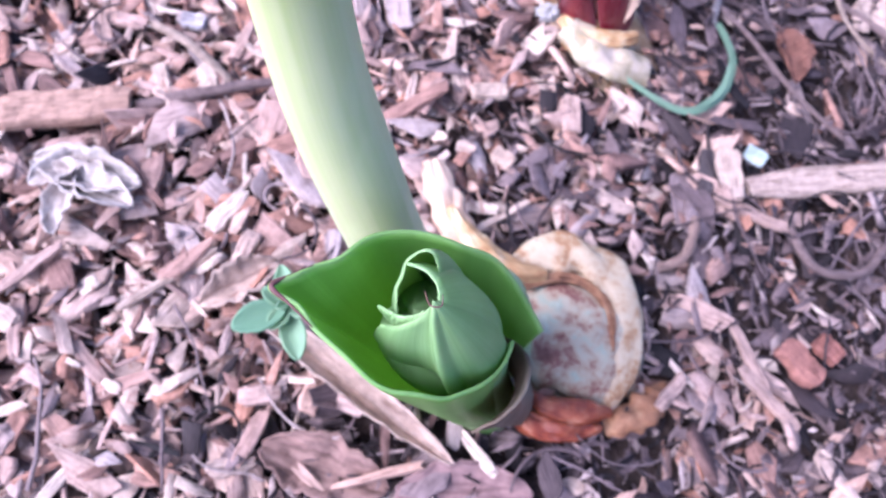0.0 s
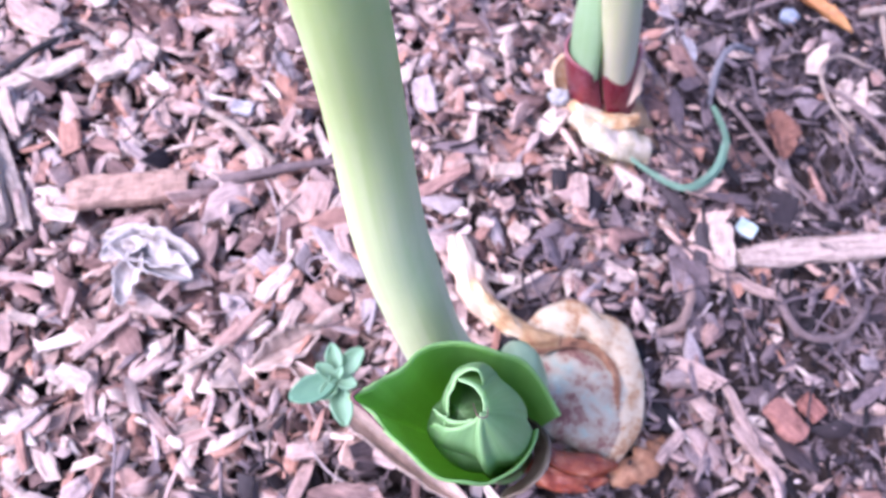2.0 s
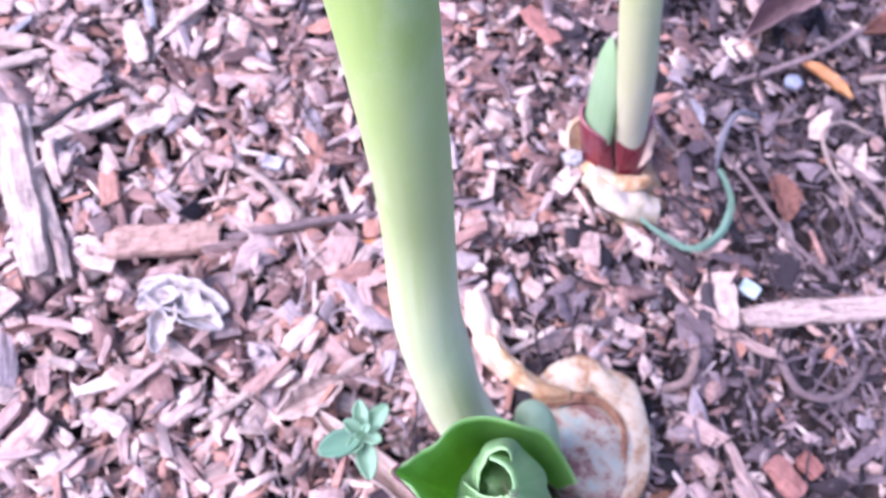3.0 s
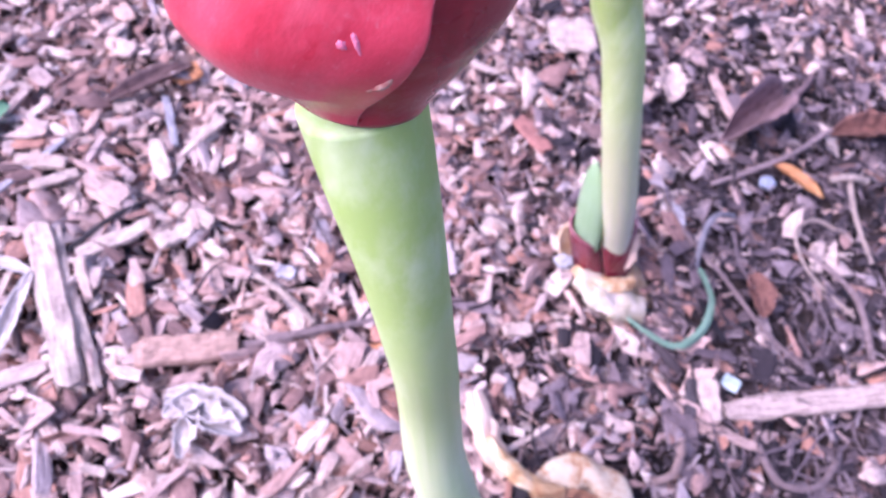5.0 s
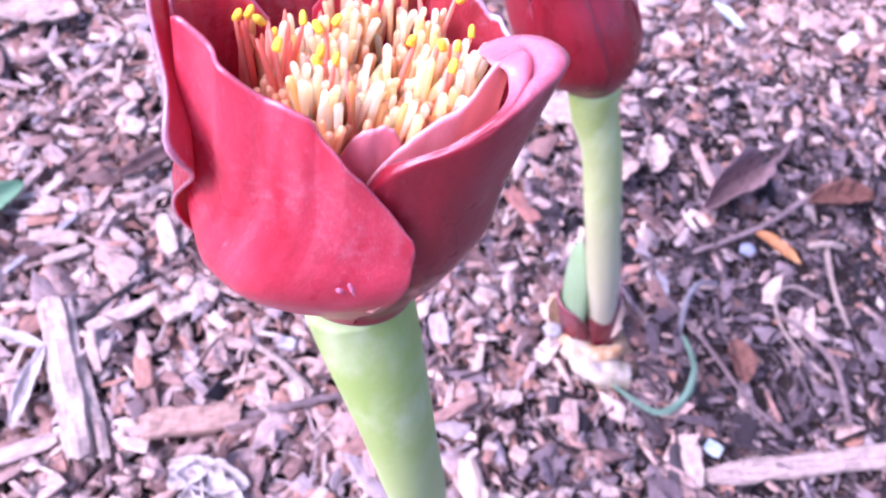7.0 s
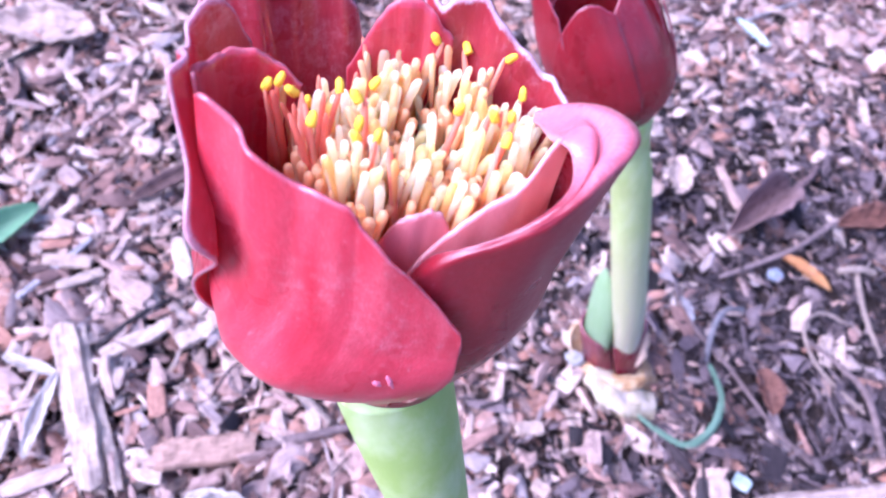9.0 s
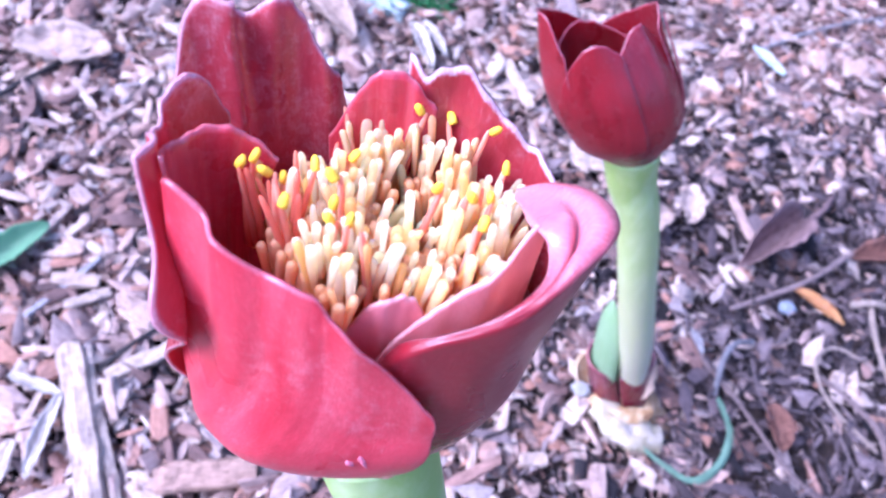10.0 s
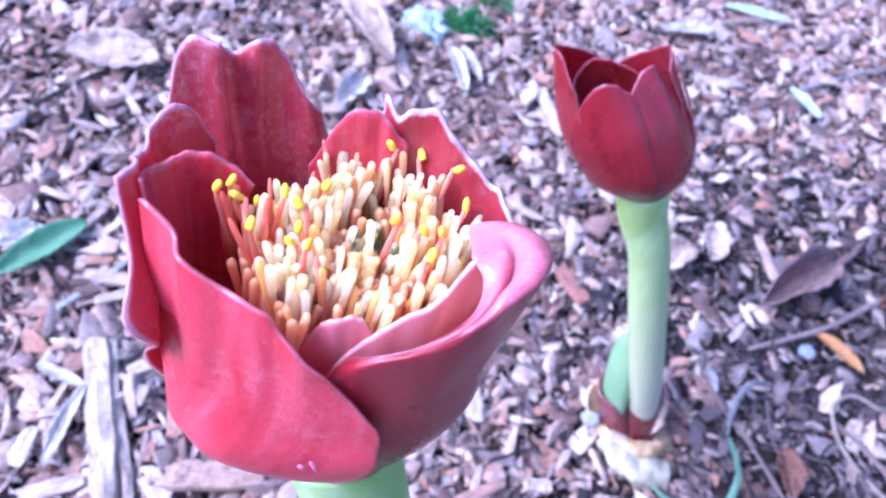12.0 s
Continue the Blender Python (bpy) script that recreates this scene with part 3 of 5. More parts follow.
def bract(name, frame_m, a0, a1, tops, base_a0, base_a1, dr=0.0, flare=0.0, roll0=0.0, roll1=0.0, wave=0.0, seed=0.0, size=1.0, lean=(-0.085, -0.06), nu=40, nv=44, oval=0.16, creases=(), curl=(0.5, 0.1, 0.0), prof=None, belly=0.0, slow=2.4, side=0.0, angs=None, outs=None, flap=None, bulge=(0.5, 0.1, 0.0)):
    """A cupped bract on the flower's bowl. a0, a1: the side margins, in degrees round the axis; tops: the height of the
    free edge from one margin to the other; roll: how far the margins turn outward; flare: how far the top leans out."""
    top = spline(tops, nu)
    rim_a = spline(angs, nu) if angs else np.linspace(a0, a1, nu)
    rim_r = spline(outs, nu) if outs else np.zeros(nu)
    v, uv = [], []
    for j in range(nv):
        t = j / (nv - 1)
        for i in range(nu):
            u = i / (nu - 1)
            k = min(1.0, t * slow)
            k = k * k * (3 - 2 * k)
            a = radians((base_a0 + (base_a1 - base_a0) * u) * (1 - k) + rim_a[i] * k)
            a += radians(bulge[2]) * math.exp(-((t - bulge[0]) / bulge[1]) ** 2) * u ** 4
            h = t * top[i]
            r = (float(np.interp((h - 0.004, h - 0.002, h, h + 0.002, h + 0.004), CUP_H, prof or CUP_R).mean()) + dr * min(1.0, t * 4)) * (1 + oval * math.cos(2 * a) * min(1.0, h / 0.02))
            r += flare * min(1.3, h / 0.045) ** 3 + belly * math.exp(-((h - 0.013) / 0.010) ** 2) + side * math.exp(-((h - 0.009) / 0.011) ** 2 - ((u - 0.33) / 0.38) ** 2) * min(1.0, h / 0.0055)
            r += roll0 * max(0.0, 1 - u / 0.14) ** 2 * t + roll1 * max(0.0, 1 - (1 - u) / 0.14) ** 2 * t
            r += rim_r[i] * t ** 2.2
            r += sum(d * math.exp(-((u - c) / w) ** 2) for c, w, d in creases) * t ** 1.3
            r += curl[2] * max(0.0, 1 - (1 - u) / 0.1) ** 2 * math.exp(-((t - curl[0]) / curl[1]) ** 2)
            r += wave * t * t * noise.noise(Vector((u * 4.5 + seed, t * 2.5, seed)))
            h += 0.5 * wave * t ** 6 * noise.noise(Vector((u * 14 + seed, 7.0, seed)))
            x, y = r * math.cos(a) + lean[0] * h, r * math.sin(a) + lean[1] * h
            v.append(frame_m @ (Vector((x, y, h)) * size))
            uv.append((u, t * 0.8 if flap else t))
    if not flap:
        return mesh_of(name, v, grid_faces(nu, nv), uv)
    fa, fr, fh = (spline(f, nu) for f in flap)
    edge, rows = v[-nu:], 16
    for j in range(1, rows):
        s = j / (rows - 1)
        for i in range(nu):
            u, h, a = i / (nu - 1), fh[i], radians(fa[i])
            end = frame_m @ Vector((fr[i] * math.cos(a) + lean[0] * h, fr[i] * math.sin(a) + lean[1] * h, h))
            wide = (end - edge[i]).length
            lift = (0.05 + 0.11 * min(1.0, wide / 0.004)) * wide * math.sin(math.pi * s) ** 0.7 - 0.0024 * math.exp(-((s - 0.48) / 0.08) ** 2) * math.exp(-((u - 0.74) / 0.09) ** 2)
            lift += 0.0007 * noise.noise(Vector((u * 9, s * 2, 3.0))) * min(1.0, wide / 0.003)
            v.append(edge[i].lerp(end, s) + frame_m.to_3x3() @ Vector((0, 0, lift)))
            uv.append((u, 0.8 + 0.2 * s))
    return mesh_of(name, v, grid_faces(nu, nv + rows - 1), uv)


plant = thing("blood_lily", (0.097, 0.0007, 0.0), "flowering blood lily, cup of red bracts on a thick green stalk", "plant")
stalk = part("stalk", tube("stalk", [(0.097, 0.0007, -0.004), (0.0846, -0.0102, 0.0368), (0.073, -0.0175, 0.074), (0.0607, -0.0204, 0.1115), (0.0483, -0.0201, 0.1484),
             (0.0398, -0.0195, 0.1856), (0.0343, -0.0222, 0.2205), (0.0243, -0.0212, 0.2550), (0.0131, -0.0172, 0.2812)],
             [0.0100, 0.0100, 0.0098, 0.0090, 0.0085, 0.0074, 0.0070, 0.0077, 0.0090], 36, 110, lumps=0.06), M_STEM, plant, "thick smooth green stalk, paler at the foot")

B = lambda *a, **k: bract("bract", FLOWER, *a, **k)
part("bract", B(-176, -73, [0.0340, 0.0425, 0.0460, 0.0447, 0.0432, 0.0415, 0.0408, 0.0382, 0.0355, 0.0313, 0.0270, 0.0228, 0.0165], -195, -93, angs=[-176, -169, -161, -150, -139, -128, -116, -108, -98, -86, -75, -70, -74], slow=1.3, dr=-0.0008, wave=0.0014, seed=1.0, roll1=0.0006, belly=0.0010, side=0.0056, outs=[-0.0006, -0.0006, -0.0006, -0.0005, -0.0004, -0.0004, -0.0005, -0.0002, 0.0010, 0.0016, 0.0020, 0.0020, 0.0008], creases=((0.06, 0.035, -0.0008), (0.15, 0.05, 0.0011), (0.24, 0.035, -0.0007), (0.32, 0.04, 0.0007), (0.40, 0.035, -0.0006), (0.49, 0.05, 0.0005)), nu=96, nv=56), M_BRACT, plant, "large glossy red bract with a pale margin", 0.00045)
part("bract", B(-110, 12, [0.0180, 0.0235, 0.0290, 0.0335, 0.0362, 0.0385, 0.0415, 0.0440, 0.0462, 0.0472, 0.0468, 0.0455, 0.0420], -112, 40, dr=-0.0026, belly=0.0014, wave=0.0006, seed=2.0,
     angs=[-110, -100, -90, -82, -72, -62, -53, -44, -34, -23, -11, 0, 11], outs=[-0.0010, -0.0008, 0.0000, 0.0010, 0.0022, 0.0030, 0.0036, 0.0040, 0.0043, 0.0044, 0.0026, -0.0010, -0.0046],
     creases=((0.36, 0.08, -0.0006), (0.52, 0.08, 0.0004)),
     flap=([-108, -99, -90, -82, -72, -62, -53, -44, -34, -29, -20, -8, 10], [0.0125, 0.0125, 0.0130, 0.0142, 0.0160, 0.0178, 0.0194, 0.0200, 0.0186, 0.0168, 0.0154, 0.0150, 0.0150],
           [0.0180, 0.0236, 0.0292, 0.0338, 0.0366, 0.0390, 0.0418, 0.0438, 0.0450, 0.0452, 0.0440, 0.0425, 0.0410]), nu=110, nv=60), M_BRACT_SHADED, plant, "red bract painted as shaded, its folded tip lit pink", 0.00045)
part("bract", B(12, 80, [0.0380, 0.0408, 0.0420, 0.0432, 0.0450, 0.0472, 0.0496, 0.0492, 0.0478, 0.0492], 0, 90, dr=-0.0006, wave=0.0014, seed=3.0, roll1=0.0016, creases=((0.3, 0.08, 0.0008), (0.55, 0.07, -0.0008)), nu=56), M_BRACT_SCUFFED, plant, "red bract with a worn whitish edge", 0.00045)
part("bract", B(66, 113, [0.0440, 0.0472, 0.0483, 0.0475, 0.0435, 0.0385], 65, 120, dr=-0.0020, wave=0.0008, seed=4.0), M_BRACT, plant, "rounded red inner bract", 0.00045)
part("bract", B(101, 156, [0.0395, 0.0450, 0.0478, 0.0522, 0.0544, 0.0548, 0.0522, 0.0546, 0.0550, 0.0518, 0.0440], 100, 165, dr=0.0002, wave=0.0026, seed=5.0, roll0=0.0034, roll1=0.0016, outs=[0.0004, 0.0006, 0.0010, 0.0014, 0.0018, 0.0018, 0.0014, 0.0016, 0.0018, 0.0018, 0.0014], creases=((0.20, 0.06, -0.0008), (0.34, 0.07, 0.0006), (0.50, 0.05, -0.0009), (0.62, 0.05, 0.0006), (0.74, 0.04, -0.0018), (0.86, 0.06, 0.0010)), nu=80), M_BRACT_WORN, plant, "tall red bract with a notched top", 0.00045)
part("bract", B(148, 194, [0.0430, 0.0478, 0.0490, 0.0474, 0.0464, 0.0468, 0.0482, 0.0476], 140, 186, slow=1.6, belly=0.0044, dr=0.0006, outs=[-0.0018, -0.0019, -0.0020, -0.0021, -0.0022, -0.0023, -0.0023, -0.0022], wave=0.0008, seed=6.0, roll1=0.0016, curl=(0.70, 0.08, 0.0034), bulge=(0.66, 0.17, 18), creases=((0.45, 0.10, 0.0006), (0.78, 0.07, 0.0008)), nu=64), M_BRACT_WORN, plant, "purplish red bract with a curled margin", 0.00045)
part("bract", B(163, 196, [0.0415, 0.0438, 0.0450, 0.0455, 0.0452, 0.0450, 0.0458, 0.0470], 128, 200, dr=-0.0012, wave=0.0006, seed=7.0, angs=[158, 161, 164, 168, 172, 177, 184, 192], outs=[-0.0088, -0.0072, -0.0054, -0.0036, -0.0022, -0.0012, -0.0006, -0.0004], creases=((0.2, 0.08, 0.0006),), nu=56), M_BRACT, plant, "inner red bract", 0.00045)
part("inner_bract", B(-99, -16, [0.0255, 0.0310, 0.0350, 0.0378, 0.0402, 0.0425, 0.0458, 0.0445], -80, -15, dr=-0.0050, wave=0.0012, seed=8.0, nu=52), M_BRACT_PINK, plant, "thin pink inner bract", 0.0004)
part("inner_bract", B(-116, -64, [0.0280, 0.0328, 0.0365, 0.0375, 0.0372, 0.0330], -105, -75, dr=-0.0064, wave=0.0010, seed=9.0), M_BRACT_PINK, plant, "small pink inner bract", 0.0004)

SCARS = [([(0.01574, -0.02937, 0.30281), (0.01608, -0.02902, 0.30344), (0.01650, -0.0287, 0.3038)], [0.0006, 0.0010, 0.0006], M_SCAR, "pale rubbed spot"),
         ([(0.01692, -0.02796, 0.3050), (0.01746, -0.02803, 0.30405), (0.01810, -0.02803, 0.3024)], [0.00025, 0.0004, 0.00025], M_SCAR, "thin pale scratch"),
         ([(0.01760, -0.02740, 0.2955), (0.01881, -0.02699, 0.29627), (0.02022, -0.02635, 0.29757), (0.02144, -0.02585, 0.29995)], [0.0003, 0.0006, 0.0008, 0.0003], M_SCAR_TAN, "tan corky scar at the foot of the bract")]
for line, wide, mat, text in SCARS:
    sunk = [Vector(q) + Vector((0, max(wide) - 0.00014, 0)) for q in line]
    part("scar", tube("scar", sunk, wide, 12, 16, lumps=0.2, seed=wide[0] * 9000), mat, plant, text)


def rod(name, length, r0, r1, tip, seg=8, rings=9, bend=0.0):
    """A little finger: a tepal or a filament, rounded at the end."""
    v = []
    for j in range(rings):
        t = 1 - (1 - j / (rings - 1)) ** 2
        r = (r0 + (r1 - r0) * t) * (math.sqrt(max(0.0, 1 - ((t - tip) / (1 - tip)) ** 2)) if t > tip else 1.0)
        for i in range(seg):
            a = 2 * math.pi * i / seg
            v.append((r * math.cos(a) + bend * t * t, 0.8 * r * math.sin(a), t * length))
    return mesh_of(name, v, grid_faces(seg, rings, True) + [tuple(range(seg - 1, -1, -1))])


TEPALS = [rod("tepal", 0.0105, 0.00036, w, 0.93, 8, 13, bend=b) for b, w in ((-0.0012, 0.00062), (0.0, 0.00070), (0.0010, 0.00056), (0.0016, 0.00064))]
FILAMENTS = [rod("stamen", 0.0125, 0.00060, 0.00036, 0.9, 6, 7, b) for b in (-0.0008, 0.0006)]
ANTHERS = [rod("anther", 0.0017, 0.00060, 0.00056, 0.55, 8, 8), rod("anther", 0.0021, 0.00060, 0.00054, 0.6, 8, 8)]


def floret_field():
    """Small florets crowd the bowl: each a tuft of cream tepals, some with coral stamens and yellow anthers."""
    r = random.Random(11)
    heads, tries = [], 0
    while len(heads) < 120 and tries < 40000:
        tries += 1
        a, q = r.uniform(0, 2 * math.pi), math.sqrt(r.random())
        x, y = 0.0146 * q * math.cos(a) - 0.0024, 0.0138 * q * math.sin(a) - 0.0014
        if any((x - px) ** 2 + (y - py) ** 2 < 0.00235 ** 2 for px, py, _ in heads):
            continue
        b, far = math.degrees(math.atan2(y, x)), math.hypot(x, y)
        if (-112 < b < 45 and far > 0.0112) or (-112 < b < -60 and far > 0.0104):
            continue
        if (b < -112 and far > 0.0138) or (120 < b < 172 and far > 0.0112):
            continue
        heads.append((x, y, q))
    for x, y, q in heads:
        dm = math.hypot(x - 0.0002, (y - 0.0034) * 0.9)
        mid, rear, left = dm < 0.0046, y > 0.0066, x < -0.0114 and y < 0.006
        h0 = 0.0291 + 0.0010 * q + r.uniform(-0.0014, 0.0014) + (0.0016 if rear else 0.0) - (0.0070 - 0.5 * dm if mid else 0.0)
        lean = Vector((x + 0.0030, y + 0.0010, 0)) * (7 if y > 0.004 or x > 0.004 else 12) * (0.3 + 0.5 * q)
        tuft = Euler((-lean.y + r.uniform(-0.16, 0.16), lean.x + r.uniform(-0.16, 0.16), 0)).to_matrix().to_4x4()
        head = FLOWER @ Matrix.Translation((x, y, h0)) @ tuft
        count, spin = (r.choice((4, 5, 5, 6)) if not left else r.choice((0, 1, 2))), r.uniform(0, 6.28)
        for k in range(count):
            a = spin + 2 * math.pi * k / count + r.uniform(-0.25, 0.25)
            d, s = r.uniform(0.00060, 0.00095), r.uniform(0.80, 1.12)
            mat = M_TEPAL_GREEN if mid and r.random() < 0.75 else (M_TEPAL_ORANGE if rear and r.random() < 0.45 else M_TEPAL)
            m = head @ Matrix.Translation((d * math.cos(a), d * math.sin(a), r.uniform(-0.0013, 0.0008))) @ Euler((-math.sin(a) * 0.10, math.cos(a) * 0.10, a + r.uniform(-0.7, 0.7))).to_matrix().to_4x4()
            part("tepal", r.choice(TEPALS), mat, plant, at=m @ Matrix.Diagonal((s * (1.25 if mid else 1.0), s * (1.25 if mid else 1.0), r.uniform(0.80, 1.18) * (0.9 if rear else 1.0), 1)))
        for k in range(r.choice((3, 3, 4)) if left else (1 if r.random() < 0.30 and not mid else 0)):
            z = r.uniform(0.88, 1.12)
            m = head @ Matrix.Translation((r.uniform(-0.0010, 0.0010), r.uniform(-0.0010, 0.0010), 0)) @ Euler((r.uniform(-0.14, 0.14), r.uniform(-0.14, 0.14), r.uniform(0, 6.28))).to_matrix().to_4x4()
            fil = part("stamen", r.choice(FILAMENTS), M_FILAMENT, plant, at=m @ Matrix.Diagonal((1, 1, z, 1)))
            if r.random() < (0.4 if left else 0.7):
                part("anther", ANTHERS[1] if rear and r.random() < 0.6 else ANTHERS[0], None, fil, at=m @ Matrix.Translation((0, 0, 0.0120 * z)) @ Euler((r.uniform(-0.6, 0.6), r.uniform(-0.6, 0.6), 0)).to_matrix().to_4x4())


def floret_bases():
    """Short orange tepals low between the florets, joined."""
    r = random.Random(23)
    v, f = [], []
    src = [tuple(p.co) for p in TEPALS[1].vertices]
    faces = [tuple(p.vertices) for p in TEPALS[1].polygons]
    for _ in range(420):
        a, q = r.uniform(0, 2 * math.pi), math.sqrt(r.random())
        x, y = 0.0132 * q * math.cos(a) - 0.0024, 0.0124 * q * math.sin(a) - 0.0014
        if math.hypot(x - 0.0002, y - 0.0034) < 0.0044 or (math.hypot(x, y) > 0.0102 and -112 < math.degrees(a) - 360 * (a > math.pi) < 45):
            continue
        m = FLOWER @ Matrix.Translation((x, y, 0.0262 + r.uniform(-0.001, 0.001))) @ Euler((r.uniform(-0.2, 0.2), r.uniform(-0.2, 0.2), r.uniform(0, 6.28))).to_matrix().to_4x4()
        k = len(v)
        v += [m @ Vector(p) for p in src]
        f += [tuple(k + i for i in face) for face in faces]
    ob = part("lower_floret", mesh_of("lower_floret", v, f), M_BASES, plant, "crowded orange lower florets")
    return tagged(ob, kind="stuff")


floret_bases()
ANTHERS[0].materials.append(M_ANTHER)
ANTHERS[1].materials.append(M_ANTHER_PALE)
floret_field()
disc = [(0.0160 * math.sin(p) * math.cos(a) - 0.0028, 0.0135 * math.sin(p) * math.sin(a) - 0.0010, 0.012 + 0.018 * math.cos(p)) for p in np.linspace(0.02, 1.5, 12) for a in np.linspace(0, 2 * math.pi, 28, False)]
part("receptacle", mesh_of("receptacle", [FLOWER @ Vector(p) for p in disc], grid_faces(28, 12, True)), M_FILAMENT, plant, "coral floret base")


# ---- rolled leaves beside the stalk ----
SHOOT = Vector((0.0840, -0.0450, 0.1350))


def rolled_leaf(name, angles, radii, heights, depth, r_low, center, nu=140, nv=46, ruffle=0.0, seed=0.0, low_shift=(0, 0), belly=0.0, ridges=(), top_shift=(0, 0)):
    """A sheet rolled round an upright axis; angles, radii and heights follow its free upper edge."""
    an, ra, he = spline(angles, nu), spline(radii, nu), spline(heights, nu)
    v, uv = [], []
    for j in range(nv):
        t = j / (nv - 1)
        for i in range(nu):
            u = i / (nu - 1)
            s = t ** 1.6
            r = r_low * (1 - s) + ra[i] * s + belly * math.sin(math.pi * t ** 3) + ruffle * t ** 8 * noise.noise(Vector((u * 13 + seed, 0, seed)))
            z = he[i] * t - depth * (1 - t) + 0.4 * ruffle * t ** 8 * noise.noise(Vector((u * 15 + seed, 5, seed)))
            r += sum(d * math.exp(-((an[i] - c) / w) ** 2) for c, w, d in ridges) * math.sin(math.pi * t) ** 0.5
            a = radians(an[i])
            k = (1 - t) ** 1.2
            v.append((center[0] + r * math.cos(a) + low_shift[0] * k + top_shift[0] * t ** 4, center[1] + r * math.sin(a) + low_shift[1] * k + top_shift[1] * t ** 4, center[2] + z))
            uv.append((u, t))
    return mesh_of(name, v, grid_faces(nu, nv), uv)


shoot = thing("leaf_shoot", (0.112, -0.02, 0.0), "green rolled leaf shoot opening beside the flower stalk", "plant")
outer = part("outer_leaf", rolled_leaf("outer_leaf", [38, 70, 100, 145, 178, 196, 204, 212, 232, 268, 300, 335, 385], [0.027, 0.021, 0.0170, 0.0185, 0.0200, 0.0245, 0.0280, 0.0240, 0.0195, 0.0160, 0.0145, 0.0138, 0.0165],
             [-0.022, -0.008, -0.001, 0.003, 0.008, 0.0125, 0.0145, 0.0140, 0.0130, 0.010, 0.0055, 0.000, -0.0085], 0.136, 0.0105, SHOOT, ruffle=0.0011, seed=2.0, low_shift=(0.028, 0.026)), M_LEAF, shoot, "wide green leaf curling into a cup", 0.0007)
CONE = SHOOT + Vector((0.0035, 0.0005, 0))
part("inner_leaf", rolled_leaf("inner_leaf", [208, 228, 246, 265, 290, 320, 355, 395, 430, 458, 482, 506], [0.0070, 0.0052, 0.0034, 0.0016, 0.0006, 0.0004, 0.0005, 0.0008, 0.0014, 0.0028, 0.0050, 0.0076],
             [0.0080, 0.0130, 0.0170, 0.0200, 0.0214, 0.0216, 0.0212, 0.0206, 0.0203, 0.0200, 0.0196, 0.0188], 0.10, 0.0085, CONE, ruffle=0.0004, seed=5.0, low_shift=(0.02, 0.02), belly=0.0056, ridges=((287, 8, 0.0030), (255, 14, -0.0010), (330, 25, 0.0006), (400, 14, -0.0014), (470, 10, 0.0008)), top_shift=(-0.0052, -0.0040)), M_LEAF_IN, shoot, "tightly rolled inner leaf", 0.0004)
part("inner_leaf", rolled_leaf("inner_leaf", [104, 122, 140, 160, 182, 205, 226, 244], [0.0056, 0.0078, 0.0086, 0.0074, 0.0062, 0.0054, 0.0062, 0.0044],
             [0.0150, 0.0198, 0.0178, 0.0138, 0.0110, 0.0098, 0.0092, 0.0070], 0.09, 0.006, CONE, nu=80, ruffle=0.0003, seed=8.0, low_shift=(0.02, 0.02), belly=0.0052, ridges=((150, 12, 0.0008), (190, 10, -0.0008)), top_shift=(-0.0048, -0.0030)), M_LEAF_IN, shoot, "folded younger leaf", 0.0004)
part("inner_leaf", rolled_leaf("inner_leaf", [0, 60, 120, 180, 240, 300, 360], [0.0001, 0.0001, 0.0001, 0.0001, 0.0001, 0.0001, 0.0001], [0.0076, 0.0072, 0.0064, 0.0056, 0.0058, 0.0068, 0.0076],
             0.09, 0.004, CONE + Vector((-0.0022, -0.0008, 0)), nu=60, nv=40, ruffle=0.0004, seed=11.0, low_shift=(0.02, 0.02), belly=0.0094, ridges=((120, 16, 0.0010), (170, 10, -0.0012), (215, 14, 0.0010)), top_shift=(-0.0056, -0.0016)), M_LEAF_IN, shoot, "innermost rolled young leaf", 0.0005)
part("inner_leaf", rolled_leaf("inner_leaf", [190, 200, 212, 226, 240, 252], [0.0082, 0.0070, 0.0054, 0.0038, 0.0026, 0.0018], [0.0098, 0.0128, 0.0142, 0.0156, 0.0174, 0.0190],
             0.08, 0.006, CONE, nu=50, nv=36, ruffle=0.0008, seed=14.0, low_shift=(0.02, 0.02), belly=0.0040, ridges=((215, 10, 0.0006),), top_shift=(-0.0052, -0.0038)), M_LEAF_IN, shoot, "small frilled lobe of a young leaf", 0.0004)
TIP = CONE + Vector((-0.0048, -0.0043, 0.0222))
part("leaf_margin", tube("leaf_margin", [TIP + Vector((-0.0022, 0.0014, -0.002)), TIP + Vector((-0.0004, -0.0010, 0)), TIP + Vector((0.0012, -0.0004, 0.0003)), TIP + Vector((0.0006, 0.0016, -0.0004))], [0.00008, 0.00013, 0.00013, 0.00008], 8, 24), M_EDGE, shoot, "withered brown tip")
part("dry_sheath", rolled_leaf("dry_sheath", [-25, 0, 25, 50], [0.019, 0.0225, 0.023, 0.020], [-0.030, -0.022, -0.022, -0.034], 0.12, 0.013, SHOOT, nu=24, nv=24, ruffle=0.0004, seed=4.0, low_shift=(0.028, 0.026)), M_HUSK_BROWN, shoot, "brownish dry sheath at the side of the shoot", 0.0007)
part("leaf_base", tube("leaf_base", [(0.108, -0.002, 0.0), (0.104, 0.0, 0.03), (0.0965, 0.0015, 0.052), (0.0945, 0.0015, 0.058)], [0.011, 0.0105, 0.008, 0.003], 22, 26, 0.8), M_LEAF_PALE, shoot, "pale green sheathing leaf base")
RIM = [(190, 0.0228, 0.0108), (198, 0.0256, 0.0130), (204, 0.0282, 0.0146), (210, 0.0252, 0.0142), (220, 0.0220, 0.0136)]
